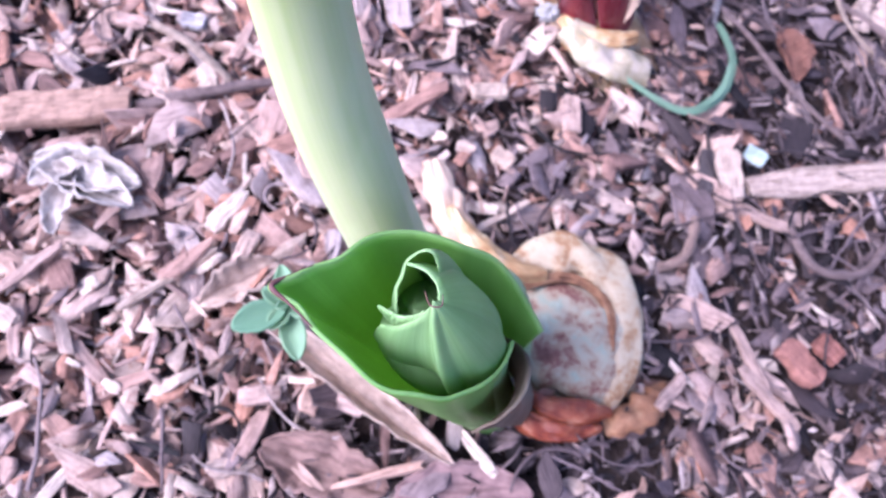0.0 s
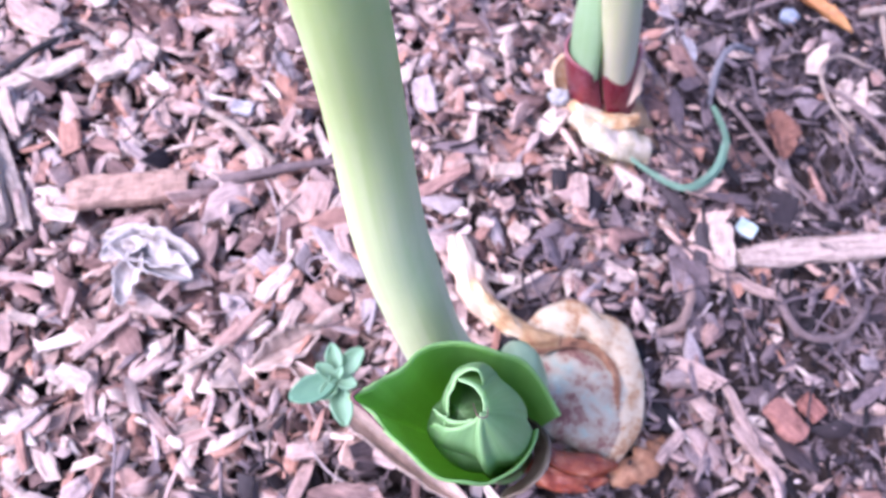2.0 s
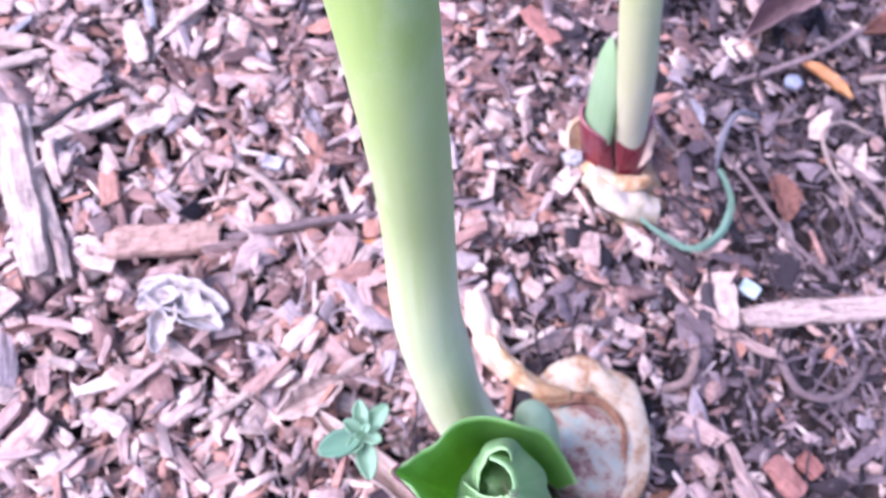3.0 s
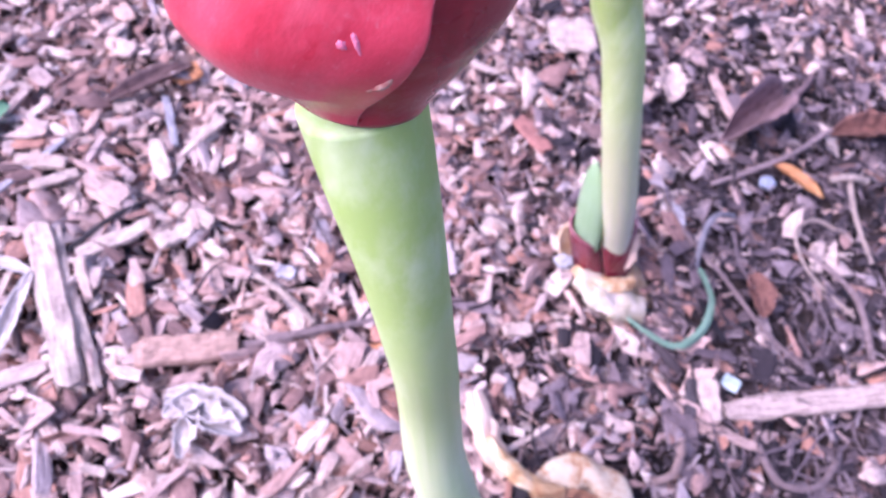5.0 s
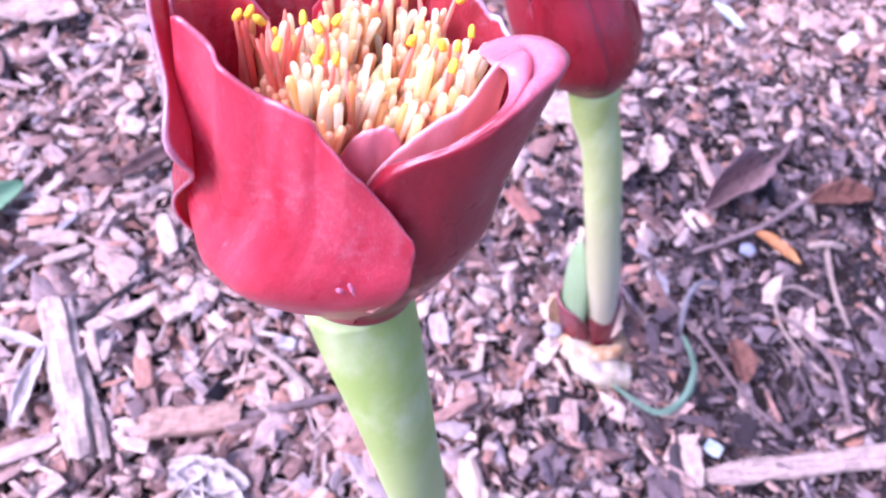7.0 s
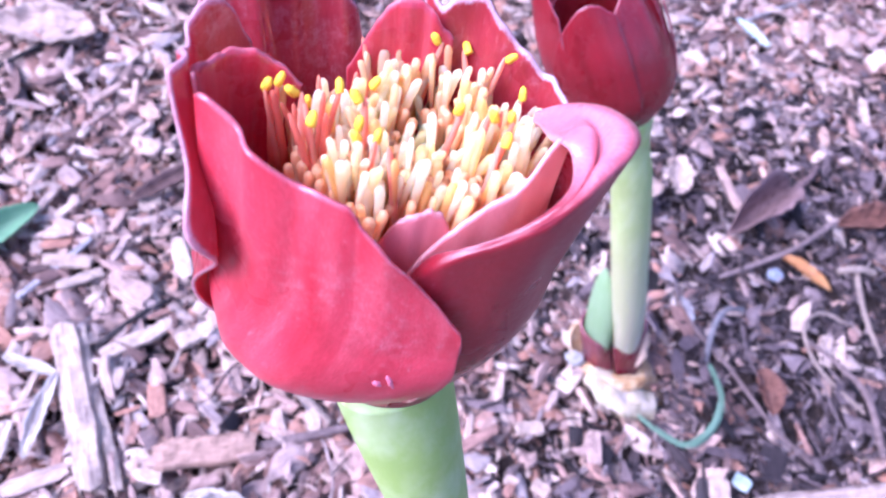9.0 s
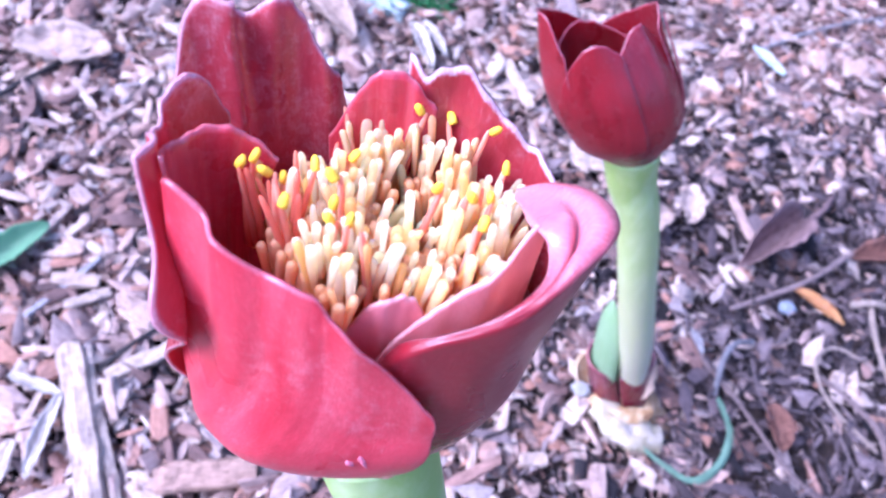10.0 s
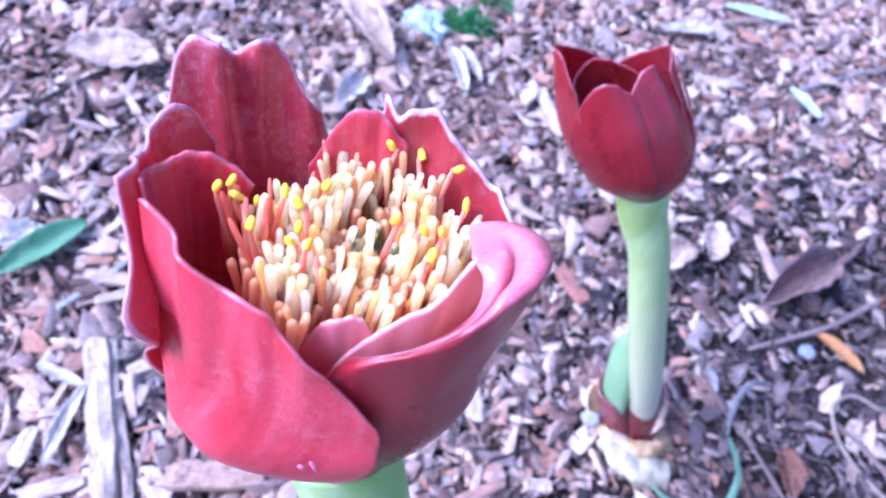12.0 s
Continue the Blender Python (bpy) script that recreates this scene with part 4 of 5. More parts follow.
part("leaf_margin", tube("leaf_margin", [(SHOOT.x + r * math.cos(radians(a)), SHOOT.y + r * math.sin(radians(a)), SHOOT.z + h) for a, r, h in RIM], [0.00012, 0.00026, 0.0005, 0.00026, 0.00012], 8, 30), M_EDGE, shoot, "withered brown margin")


# ---- old bulb on the ground ----
def blob(name, at, size, seed, rough=0.18, freq=1.6, nu=44, nv=26, flat=-0.6):
    v = []
    for j in range(nv):
        p = math.pi * j / (nv - 1)
        for i in range(nu):
            a = 2 * math.pi * i / nu
            d = Vector((math.sin(p) * math.cos(a), math.sin(p) * math.sin(a), math.cos(p)))
            k = 1 + rough * noise.fractal(d * freq + Vector((seed, seed, 0)), 0.7, 2.1, 4)
            v.append((at[0] + size[0] * d.x * k, at[1] + size[1] * d.y * k, at[2] + size[2] * max(d.z * k, flat)))
    return mesh_of(name, v, grid_faces(nu, nv, True), [(i / nu, j / nv) for j in range(nv) for i in range(nu)])


def leaf_strip(name, ctrl, widths, hump, seed, nu=15, nv=50):
    """A curling strip, arched across its width, along a smooth line."""
    pts, wid = spline(ctrl, nv), spline(widths, nv)
    tan = np.gradient(pts, axis=0)
    v, uv = [], []
    for j in range(nv):
        side = np.cross(tan[j], (0, 0, 1.0))
        side /= np.linalg.norm(side)
        for i in range(nu):
            u = 2 * i / (nu - 1) - 1
            w = wid[j] / 2 * (1 + 0.25 * noise.noise(Vector((j * 0.15, seed, u))))
            up = hump * (1 - u * u) + 0.0016 * noise.noise(Vector((j * 0.12, u * 2, seed))) + 0.0010 * noise.noise(Vector((j * 0.05, u * 5, seed)))
            v.append(pts[j] + side * u * w + np.array((0, 0, up)))
            uv.append((j / nv * 0.06, u * w + seed))
    return mesh_of(name, v, grid_faces(nu, nv), uv)


bulb = thing("old_bulb", (0.130, 0.026, 0.0), "old mottled cream bulb with rusty skins lying in the mulch", "bulb")
part("core", blob("core", (0.131, 0.020, 0.002), (0.0265, 0.0275, 0.0135), 3.0, 0.16), M_BULB_ROT, bulb, "mottled grey-green and brown bulb core")
part("scale", tube("scale", [(0.0990, 0.0215, 0.010), (0.1060, 0.0350, 0.0125), (0.1170, 0.0425, 0.0135), (0.1310, 0.0425, 0.0130), (0.1445, 0.0315, 0.0120), (0.1500, 0.0135, 0.0105), (0.1500, -0.0030, 0.007)],
     [0.0040, 0.0070, 0.0076, 0.0074, 0.0068, 0.0058, 0.0024], 32, 90, 0.42, 0.5, 4), M_BULB, bulb, "thick cream outer scale")
part("skin", leaf_strip("skin", [(0.1170, -0.0185, 0.006), (0.1280, -0.0205, 0.010), (0.1400, -0.0165, 0.010), (0.1510, -0.0100, 0.006)], [0.004, 0.009, 0.009, 0.003], 0.003, 9.0), M_SCALE, bulb, "rusty red torn bulb skin", 0.0008)
part("skin", leaf_strip("skin", [(0.1200, -0.0120, 0.010), (0.1310, -0.0135, 0.0135), (0.1430, -0.0090, 0.0125), (0.1520, -0.0040, 0.008)], [0.003, 0.007, 0.008, 0.003], 0.0025, 14.0), M_SCALE, bulb, "rusty red torn bulb skin", 0.0008)
part("skin", tube("skin", [(0.1530, -0.0080, 0.003), (0.1600, -0.0020, 0.007), (0.1660, 0.0080, 0.006), (0.1680, 0.0170, 0.003)], [0.0030, 0.0055, 0.0050, 0.002], 20, 30, 0.6, 0.7, 12), M_SCALE_DULL, bulb, "crumbling brown bulb skin")
part("husk", leaf_strip("husk", [(0.0545, 0.0525, 0.010), (0.0625, 0.0410, 0.016), (0.0730, 0.0300, 0.018), (0.0850, 0.0245, 0.014)], [0.0085, 0.0120, 0.0125, 0.0080], 0.0030, 6.0), M_HUSK, bulb, "tan papery husk", 0.0008)
part("husk", leaf_strip("husk", [(0.0690, 0.0330, 0.021), (0.0790, 0.0270, 0.021), (0.0900, 0.0245, 0.019), (0.1010, 0.0250, 0.017), (0.1110, 0.0290, 0.015)], [0.0030, 0.0070, 0.0085, 0.0080, 0.0050], 0.0022, 16.0), M_SKIN, bulb, "ochre fibrous husk running to the bulb", 0.0008)
part("seam", leaf_strip("seam", [(0.1045, 0.0205, 0.0140), (0.1140, 0.0300, 0.0150), (0.1260, 0.0330, 0.0148), (0.1370, 0.0280, 0.0142), (0.1440, 0.0150, 0.0125)], [0.0020, 0.0042, 0.0030, 0.0036, 0.0012], 0.0010, 21.0), M_SCALE_DULL, bulb, "brown shrunken seam inside the scale", 0.0006)


# ---- the second plant ----
bud_plant = thing("budding_blood_lily", (0.0907, 0.1601, 0.0), "shorter blood lily with a closed dark red bud", "plant")
part("stalk", tube("stalk", [(0.0907, 0.1601, 0.0), (0.0777, 0.1515, 0.0537), (0.061, 0.1443, 0.106), (0.0425, 0.1398, 0.160), (0.0325, 0.1375, 0.181), (0.0274, 0.1358, 0.1972)],
     [0.0076, 0.0080, 0.0082, 0.0080, 0.0088, 0.0098], 32, 80, lumps=0.05, seed=3), M_STEM_FAR, bud_plant, "pale smooth stalk turning green at the neck")
BUD_A = Vector((-0.37, 0.10, 0.93)).normalized()
BUD_X = (FLOWER_X - BUD_A * FLOWER_X.dot(BUD_A)).normalized()
BUD = Matrix((BUD_X, BUD_A.cross(BUD_X), BUD_A)).transposed().to_4x4()
BUD.translation = Vector((0.0270, 0.1358, 0.1965))
BUD_R = [0.0084, 0.0126, 0.0163, 0.0182, 0.0191, 0.0186, 0.0158, 0.0118]
D = lambda *a, **k: bract("bract", BUD, *a, size=1.02, lean=(-0.25, -0.02), oval=0.04, prof=BUD_R, **k)
part("bract", D(-290, -133, [0.032, 0.0385, 0.0440, 0.0480, 0.0510, 0.0535, 0.0550, 0.0540, 0.0450], -265, -172, dr=0.0002, wave=0.0008, seed=15, roll1=0.0012, creases=((0.5, 0.1, 0.0006), (0.75, 0.06, 0.0006)), nu=56), M_BUD, bud_plant, "dark red bract rising to a point", 0.0004)
part("bract", D(-152, -77, [0.0265, 0.0370, 0.0430, 0.0472, 0.0492, 0.0484, 0.0452], -175, -84, dr=0.0012, wave=0.0008, seed=11, creases=((0.5, 0.2, 0.0006),)), M_BUD, bud_plant, "dark red bract with a worn tip", 0.0004)
part("bract", D(-88, -14, [0.0410, 0.0455, 0.0485, 0.0506, 0.0500, 0.0445, 0.035], -90, -8, dr=0.0004, wave=0.0008, seed=12, creases=((0.6, 0.1, 0.0008),)), M_BUD, bud_plant, "narrow purplish red bract", 0.0004)
part("bract", D(-26, 90, [0.0470, 0.0515, 0.0498, 0.0466, 0.0436, 0.0410, 0.0380, 0.034], -25, 95, dr=-0.0006, flare=0.0030, wave=0.0010, seed=13), M_BUD, bud_plant, "dark red bract with an upright point", 0.0004)
part("bract", D(-20, -7, [0.030, 0.043, 0.0490, 0.047], -18, -10, dr=0.0006, flare=0.0030, seed=18, nu=12), M_BUD, bud_plant, "torn strip of a dark red bract", 0.0004)
part("bract", D(-160, -10, [0.034, 0.038, 0.041, 0.0415, 0.038, 0.034], -160, -10, dr=-0.0045, wave=0.0014, seed=16), M_BUD, bud_plant, "inner dark red bract", 0.0004)
part("bract", D(30, 200, [0.036, 0.040, 0.043, 0.0425, 0.040, 0.036], 30, 200, dr=-0.0050, wave=0.0014, seed=17), M_BUD, bud_plant, "inner dark red bract", 0.0004)
COLLAR = (0.0736, 0.1560, 0.0)
part("sheath", rolled_leaf("sheath", [-56, -30, 0, 36, 80, 127, 170, 217, 260, 285, 300], [0.0100, 0.0130, 0.0162, 0.0178, 0.0142, 0.0115, 0.0145, 0.0180, 0.0148, 0.0118, 0.0106], [0.0310, 0.0350, 0.038, 0.039, 0.039, 0.038, 0.038, 0.039, 0.0365, 0.0315, 0.0275], 0.0, 0.0165, COLLAR, nu=90, nv=24, ruffle=0.0008, seed=3.0, low_shift=(0.014, 0.0)), M_SHEATH, bud_plant, "maroon collar round the foot of the stalk", 0.0012)
part("leaf", tube("leaf", [(0.0740, 0.1470, 0.012), (0.0690, 0.1470, 0.034), (0.0630, 0.1490, 0.056), (0.0575, 0.1520, 0.073), (0.0545, 0.1540, 0.082)], [0.0070, 0.0082, 0.0076, 0.0050, 0.0010], 20, 40, 0.5), M_LEAF_YOUNG, bud_plant, "young pale green leaf")
part("web", blob("web", (0.0660, 0.1405, 0.012), (0.0048, 0.0034, 0.0036), 3.3, 0.6, 3.2), M_FLUFF, bud_plant, "white cottony fluff at the collar")
RING = [0, 36, 80, 127, 170, 217, 260, 300, 330, 360]
part("bulb", rolled_leaf("bulb", RING, [0.0168, 0.0186, 0.0150, 0.0120, 0.0148, 0.0178, 0.0152, 0.0126, 0.0148, 0.0168], [0.017, 0.020, 0.022, 0.022, 0.021, 0.016, 0.012, 0.0105, 0.013, 0.017], 0.004, 0.0180, COLLAR, nu=100, nv=30, ruffle=0.0014, seed=8.0, low_shift=(0.029, -0.008), belly=0.0006), M_BULB_BASE, bud_plant, "cream bulb top with rusty papery skins", 0.002)
part("skin", rolled_leaf("skin", [228, 255, 280, 300, 330, 360, 385], [0.0184, 0.0166, 0.0146, 0.0140, 0.0160, 0.0180, 0.0196], [0.011, 0.0115, 0.0110, 0.0115, 0.014, 0.017, 0.017], -0.005, 0.0200, COLLAR, nu=70, nv=12, ruffle=0.004, seed=12.0, low_shift=(0.012, -0.003)), M_SKIN, bud_plant, "rusty papery skin", 0.0008)
part("scale", leaf_strip("scale", [(0.0770, 0.1370, 0.014), (0.0880, 0.1330, 0.013), (0.1010, 0.1350, 0.010), (0.1150, 0.1400, 0.005)], [0.0130, 0.0190, 0.0200, 0.0165], 0.0050, 27.0, 17), M_BULB_PALE, bud_plant, "pinkish white thick bulb scale", 0.0012)
part("skin", leaf_strip("skin", [(0.0720, 0.1385, 0.015), (0.0830, 0.1345, 0.0165), (0.0950, 0.1395, 0.016), (0.1040, 0.1490, 0.013)], [0.0060, 0.0085, 0.0095, 0.0055], 0.0018, 31.0), M_SKIN, bud_plant, "ochre papery skin over the scale", 0.0007)
part("skin", leaf_strip("skin", [(0.0930, 0.1500, 0.012), (0.0945, 0.1560, 0.024), (0.0925, 0.1610, 0.036)], [0.007, 0.007, 0.002], 0.001, 7.0), M_HUSK, bud_plant, "torn tan skin", 0.0006)


# ---- loose sticks, chips and leaves ----
def slab(name, length, width, thick, seed, ragged=0.15, bend=0.0, nu=14, nv=7, taper=0.0):
    """A split piece of wood: uneven ends, worn edges, fibres along it."""
    r = random.Random(seed)
    v, uv = [], []
    ends = [(r.uniform(-1, 1), r.uniform(-1, 1)) for _ in range(nv)]
    prof = [(-1, -0.35), (-0.96, 0.35), (-0.8, 0.9), (0, 1.0), (0.8, 0.9), (0.96, 0.35), (1, -0.35), (0.6, -0.9), (-0.6, -0.9)]
    k = len(prof)
    for j in range(nu):
        t = 2 * j / (nu - 1) - 1
        for i, (py, pz) in enumerate(prof):
            e = noise.noise(Vector((py * 2.2 + seed, pz, seed * 1.7)))
            x = t * length / 2 * (1 + ragged * e * abs(t) ** 3)
            w = width / 2 * (1 - taper * (t + 1) / 2) * (1 + 0.22 * noise.noise(Vector((t * 2.5, py + seed, 3.0)))) * (1 - 0.25 * abs(t) ** 6)
            z = pz * thick / 2 * (1 + 0.35 * noise.noise(Vector((t * 3, py * 3, seed)))) * (1 - 0.35 * abs(t) ** 6) + bend * (t * t - 0.4)
            v.append((x, py * w + 0.1 * width * noise.noise(Vector((t * 1.4, seed, 9))), z))
            uv.append((x + seed, py * w + pz * thick * 0.5))
    f = grid_faces(k, nu, True) + [tuple(range(k - 1, -1, -1)), tuple(range((nu - 1) * k, nu * k))]
    return mesh_of(name, v, f, uv, False)


def full(label):
    return label if len(label.split()) > 4 else label + " lying on the mulch"


def put(name, me, material, at, yaw, label, category, pitch=0, roll=0, group="", thick=0.0):
    ob = part(name, me, material, None, "", thick)
    ob.matrix_basis = pose(at[0], at[1], at[2], roll, pitch, yaw)
    return tagged(ob, full(label), category, group)


STICKS = [  # x, y, length, width, yaw, thickness, material, label
    (-0.1367, 0.0338, 0.0361, 0.0082, 62, 0.004, M_CREAM, "pale split stick lying on the mulch"),
    (-0.1580, 0.0559, 0.0250, 0.0132, -8, 0.005, M_TAN, "grooved tan bark chip on the mulch"),
    (-0.1130, 0.0649, 0.0224, 0.0086, 5, 0.004, M_CREAM, "short cream wood chip on the mulch"),
    (-0.1140, 0.0500, 0.0184, 0.0095, 62, 0.004, M_CREAM, "short cream wood chip on the mulch"),
    (-0.0736, 0.0039, 0.0450, 0.0150, 37, 0.007, M_CHUNK, "rough brown wood chunk in the mulch"),
    (-0.0824, 0.0407, 0.0153, 0.0055, -43, 0.003, M_TAN, "small tan chip"),
    (-0.0561, 0.0614, 0.0093, 0.0072, 14, 0.003, M_GREY, "small grey weathered chip"),
    (-0.0308, 0.0623, 0.0156, 0.0030, -10, 0.002, M_BLEACHED, "thin bleached splinter"),
    (-0.0510, 0.0317, 0.0144, 0.0064, -49, 0.003, M_CREAM, "small cream chip"),
    (-0.0378, 0.0421, 0.0107, 0.0076, -50, 0.003, M_CREAM, "small cream chip"),
    (-0.0017, 0.0467, 0.0162, 0.0034, 33, 0.002, M_ORANGE, "thin orange splinter")]
STICKS += [
    (-0.0056, -0.0340, 0.0360, 0.0033, 65, 0.003, M_BLEACHED, "thin pale stick on the mulch"),
    (-0.0754, -0.0600, 0.0117, 0.0045, 13, 0.003, M_BLEACHED, "small white chip"),
    (0.2249, 0.1448, 0.1300, 0.0132, 35, 0.005, M_BLEACHED, "long flat tan wood splinter on the mulch"),
    (0.1619, 0.1087, 0.0221, 0.0120, -66, 0.005, M_CREAM, "rounded cream chip beside a dark one"),
    (0.1531, 0.1040, 0.0219, 0.0065, -76, 0.004, M_DARK, "near-black wet chip"),
    (0.1699, 0.1239, 0.0088, 0.0080, -11, 0.002, M_LICHEN, "small pale green flake"),
    (0.1752, 0.0966, 0.0319, 0.0052, 2, 0.004, M_TAN, "tan stick on the mulch"),
    (0.2103, 0.0462, 0.0181, 0.0117, -23, 0.006, M_RUST, "red-brown chunk of bark"),
    (0.2192, 0.0567, 0.0105, 0.0090, -23, 0.005, M_RUST, "small red-brown bark chunk"),
    (0.0938, 0.1012, 0.0170, 0.0088, -67, 0.003, M_TAN, "tan chip on dark soil")]
STICKS += [
    (0.0597, 0.0932, 0.0144, 0.0078, 32, 0.004, M_CREAM, "rounded cream chip"),
    (0.0773, 0.0686, 0.0090, 0.0075, -13, 0.003, M_CREAM, "rounded cream chip"),
    (0.0868, 0.0453, 0.0249, 0.0030, 58, 0.002, M_BLEACHED, "thin white splinter on dark soil"),
    (0.1949, 0.2239, 0.0197, 0.0083, -85, 0.002, M_BLEACHED, "white pointed flake"),
    (0.0085, 0.2958, 0.0290, 0.0270, 35, 0.005, M_BLEACHED, "squarish white wood chip"),
    (0.0176, 0.2097, 0.0276, 0.0110, -28, 0.003, M_RUST, "red-brown bark flake"),
    (-0.0597, 0.3217, 0.0445, 0.0085, -41, 0.004, M_CREAM, "pale split stick"),
    (-0.2839, 0.1525, 0.0397, 0.0049, -22, 0.003, M_BLEACHED, "thin white stick"),
    (0.1921, 0.0391, 0.0251, 0.0045, -43, 0.003, M_TAN, "tan fibrous strip"),
    (0.2032, 0.0280, 0.0290, 0.0050, -22, 0.003, M_TAN, "tan fibrous strip")]
STICKS += [
    (0.1694, 0.0127, 0.0167, 0.0050, 72, 0.003, M_TAN, "tan fibrous strip"),
    (-0.1826, 0.1025, 0.0117, 0.0105, 43, 0.003, M_BLEACHED, "small white chip"),
    (-0.1950, 0.0509, 0.0246, 0.0087, 29, 0.004, M_CREAM, "short cream wood chip on the mulch"),
    (-0.1571, 0.1066, 0.0316, 0.0047, -45, 0.003, M_GREY, "grey weathered splinter"),
    (-0.1687, 0.1379, 0.0150, 0.0130, 58, 0.004, M_ORANGE, "curled orange bark flake"),
    (-0.1301, 0.3124, 0.0439, 0.0055, -44, 0.002, M_BLEACHED, "bleached grass blade")]
STICKS += [
    (-0.1975, 0.0445, 0.0470, 0.0040, 81, 0.003, M_GREY, "grey weathered straw"),
    (-0.1828, 0.0461, 0.0240, 0.0062, 55, 0.003, M_BLEACHED, "pale split straw"),
    (0.1107, 0.3045, 0.0340, 0.0060, -47, 0.004, M_TAN, "pinkish tan stick"),
    (0.0201, 0.4287, 0.0270, 0.0095, 28, 0.004, M_CREAM, "cream wood chip")]
for k, (x, y, ln, wd, yaw, th, mat, label) in enumerate(STICKS):
    put("wood_chip" if ln < 0.03 else "stick", slab("chip", ln, wd, th, k + 1, bend=0.0008), mat, (x, y, 0.0085 + th * 0.3), yaw, label, "wood chip" if ln < 0.03 else "stick", random.uniform(-4, 4), random.uniform(-6, 6))
log = thing("log_piece", (-0.1376, -0.0053, 0.0), "bleached weathered piece of split log in the mulch", "log")
LOG = pose(-0.1376, -0.0053, 0.008, 0, 0, -41)
part("body", slab("body", 0.088, 0.0165, 0.014, 77, 0.25, nu=40, taper=0.1), M_BLEACHED, log, at=LOG @ pose(0, -0.002, 0, 6, 0, 0))
part("splinter", slab("splinter", 0.052, 0.0085, 0.009, 78, 0.35, nu=30, taper=0.4), M_BLEACHED, log, at=LOG @ pose(0.020, 0.0062, -0.001, -12, 0, 4))
part("splinter", slab("splinter", 0.035, 0.0060, 0.006, 79, 0.35, nu=24, taper=0.5), M_BLEACHED, log, at=LOG @ pose(-0.022, 0.0052, 0.001, 10, 0, 176))


def twig(name, points, r0, r1, material, label, z=0.008, arch=0.004, category="twig"):
    ctrl = [(x, y, z + arch * math.sin(math.pi * i / max(1, len(points) - 1))) for i, (x, y) in enumerate(points)]
    ob = new(name, tube(name, ctrl, np.linspace(r0, r1, len(points)), 9, 40, lumps=0.3, seed=len(points)))
    ob.data.materials.append(material)
    return tagged(ob, full(label), category)


twig("twig", [(-0.053, 0.0185), (-0.035, 0.034), (-0.02, 0.048), (0.003, 0.068)], 0.0024, 0.0018, M_TWIG, "brown forked twig lying on the mulch")
twig("twig", [(-0.071, 0.053), (-0.05, 0.05), (-0.030, 0.045)], 0.0016, 0.0022, M_CREAM, "pale broken side twig on the mulch")
twig("twig", [(-0.1515, 0.0185), (-0.145, 0.04), (-0.138, 0.061)], 0.0019, 0.0010, M_DARK, "dark grey twig beside a pale stick")
blade = new("grass_blade", leaf_strip("grass_blade", [(0.1005, 0.1312, 0.009), (0.1196, 0.1265, 0.011), (0.1366, 0.1263, 0.012), (0.1463, 0.1429, 0.013), (0.1451, 0.1607, 0.014), (0.1339, 0.1768, 0.012)], [0.0012, 0.0026, 0.0036, 0.0040, 0.0034, 0.0016], 0.0007, 5.0))
blade.data.materials.append(M_BLADE)
tagged(blade, "dull green strap leaf looped on the mulch", "leaf")
blade.modifiers.new("thickness", "SOLIDIFY").thickness = 0.0004
twig("twig", [(0.1328, 0.1801), (0.128, 0.1973), (0.1316, 0.2114), (0.1428, 0.2239)], 0.0016, 0.0016, M_GREY, "grey curved twig", arch=0.012)
twig("twig", [(0.1071, 0.209), (0.1225, 0.1938), (0.1489, 0.1785), (0.1765, 0.1615), (0.2038, 0.1529)], 0.0014, 0.0010, M_TWIG, "long thin brown twig")
twig("twig", [(0.2127, 0.2479), (0.1889, 0.2476), (0.1787, 0.2345), (0.1816, 0.2215), (0.1957, 0.208), (0.2241, 0.1983)], 0.0010, 0.0012, M_BLEACHED, "thin pale twig curling over the mulch")
twig("twig", [(0.1241, 0.2377), (0.159, 0.2791), (0.1836, 0.3205), (0.2213, 0.3477)], 0.0014, 0.0022, M_TWIG, "long grey-brown twig", arch=0.006)
twig("twig", [(0.2019, 0.2893), (0.21, 0.2593), (0.2268, 0.2387)], 0.0018, 0.0012, M_BLEACHED, "bleached forked twig")
twig("twig", [(0.19, 0.2833), (0.2, 0.289), (0.2119, 0.2957)], 0.0024, 0.0022, M_BLEACHED, "bleached crosswise twig")
twig("root", [(0.1537, 0.0865), (0.1566, 0.0757), (0.1562, 0.0634), (0.1493, 0.0565)], 0.0022, 0.0020, M_TAN, "curled tan root", category="root")
twig("twig", [(0.1894, 0.1039), (0.2047, 0.0861), (0.2234, 0.0933), (0.232, 0.1123)], 0.0018, 0.0016, M_TWIG, "bent brown twig")
twig("twig", [(0.1836, 0.2253), (0.2188, 0.2089), (0.2386, 0.1779)], 0.0016, 0.0020, M_TWIG, "bent brown twig")
twig("twig", [(0.0759, 0.4653), (0.1010, 0.5020), (0.1274, 0.5368), (0.1560, 0.5700)], 0.0013, 0.0010, M_GREY, "long thin grey straw")
twig("twig", [(0.1480, 0.3260), (0.1560, 0.3420), (0.1600, 0.3600)], 0.0026, 0.0018, M_PURPLELEAF, "thick purple-brown leaf stalk")
twig("twig", [(-0.3215, 0.111), (-0.31, 0.15), (-0.2975, 0.195)], 0.0018, 0.0014, M_DARK, "dark thin twig")
twig("twig", [(-0.0280, 0.455), (0.006, 0.498), (0.045, 0.540)], 0.0022, 0.0016, M_BLEACHED, "bleached grey twig")


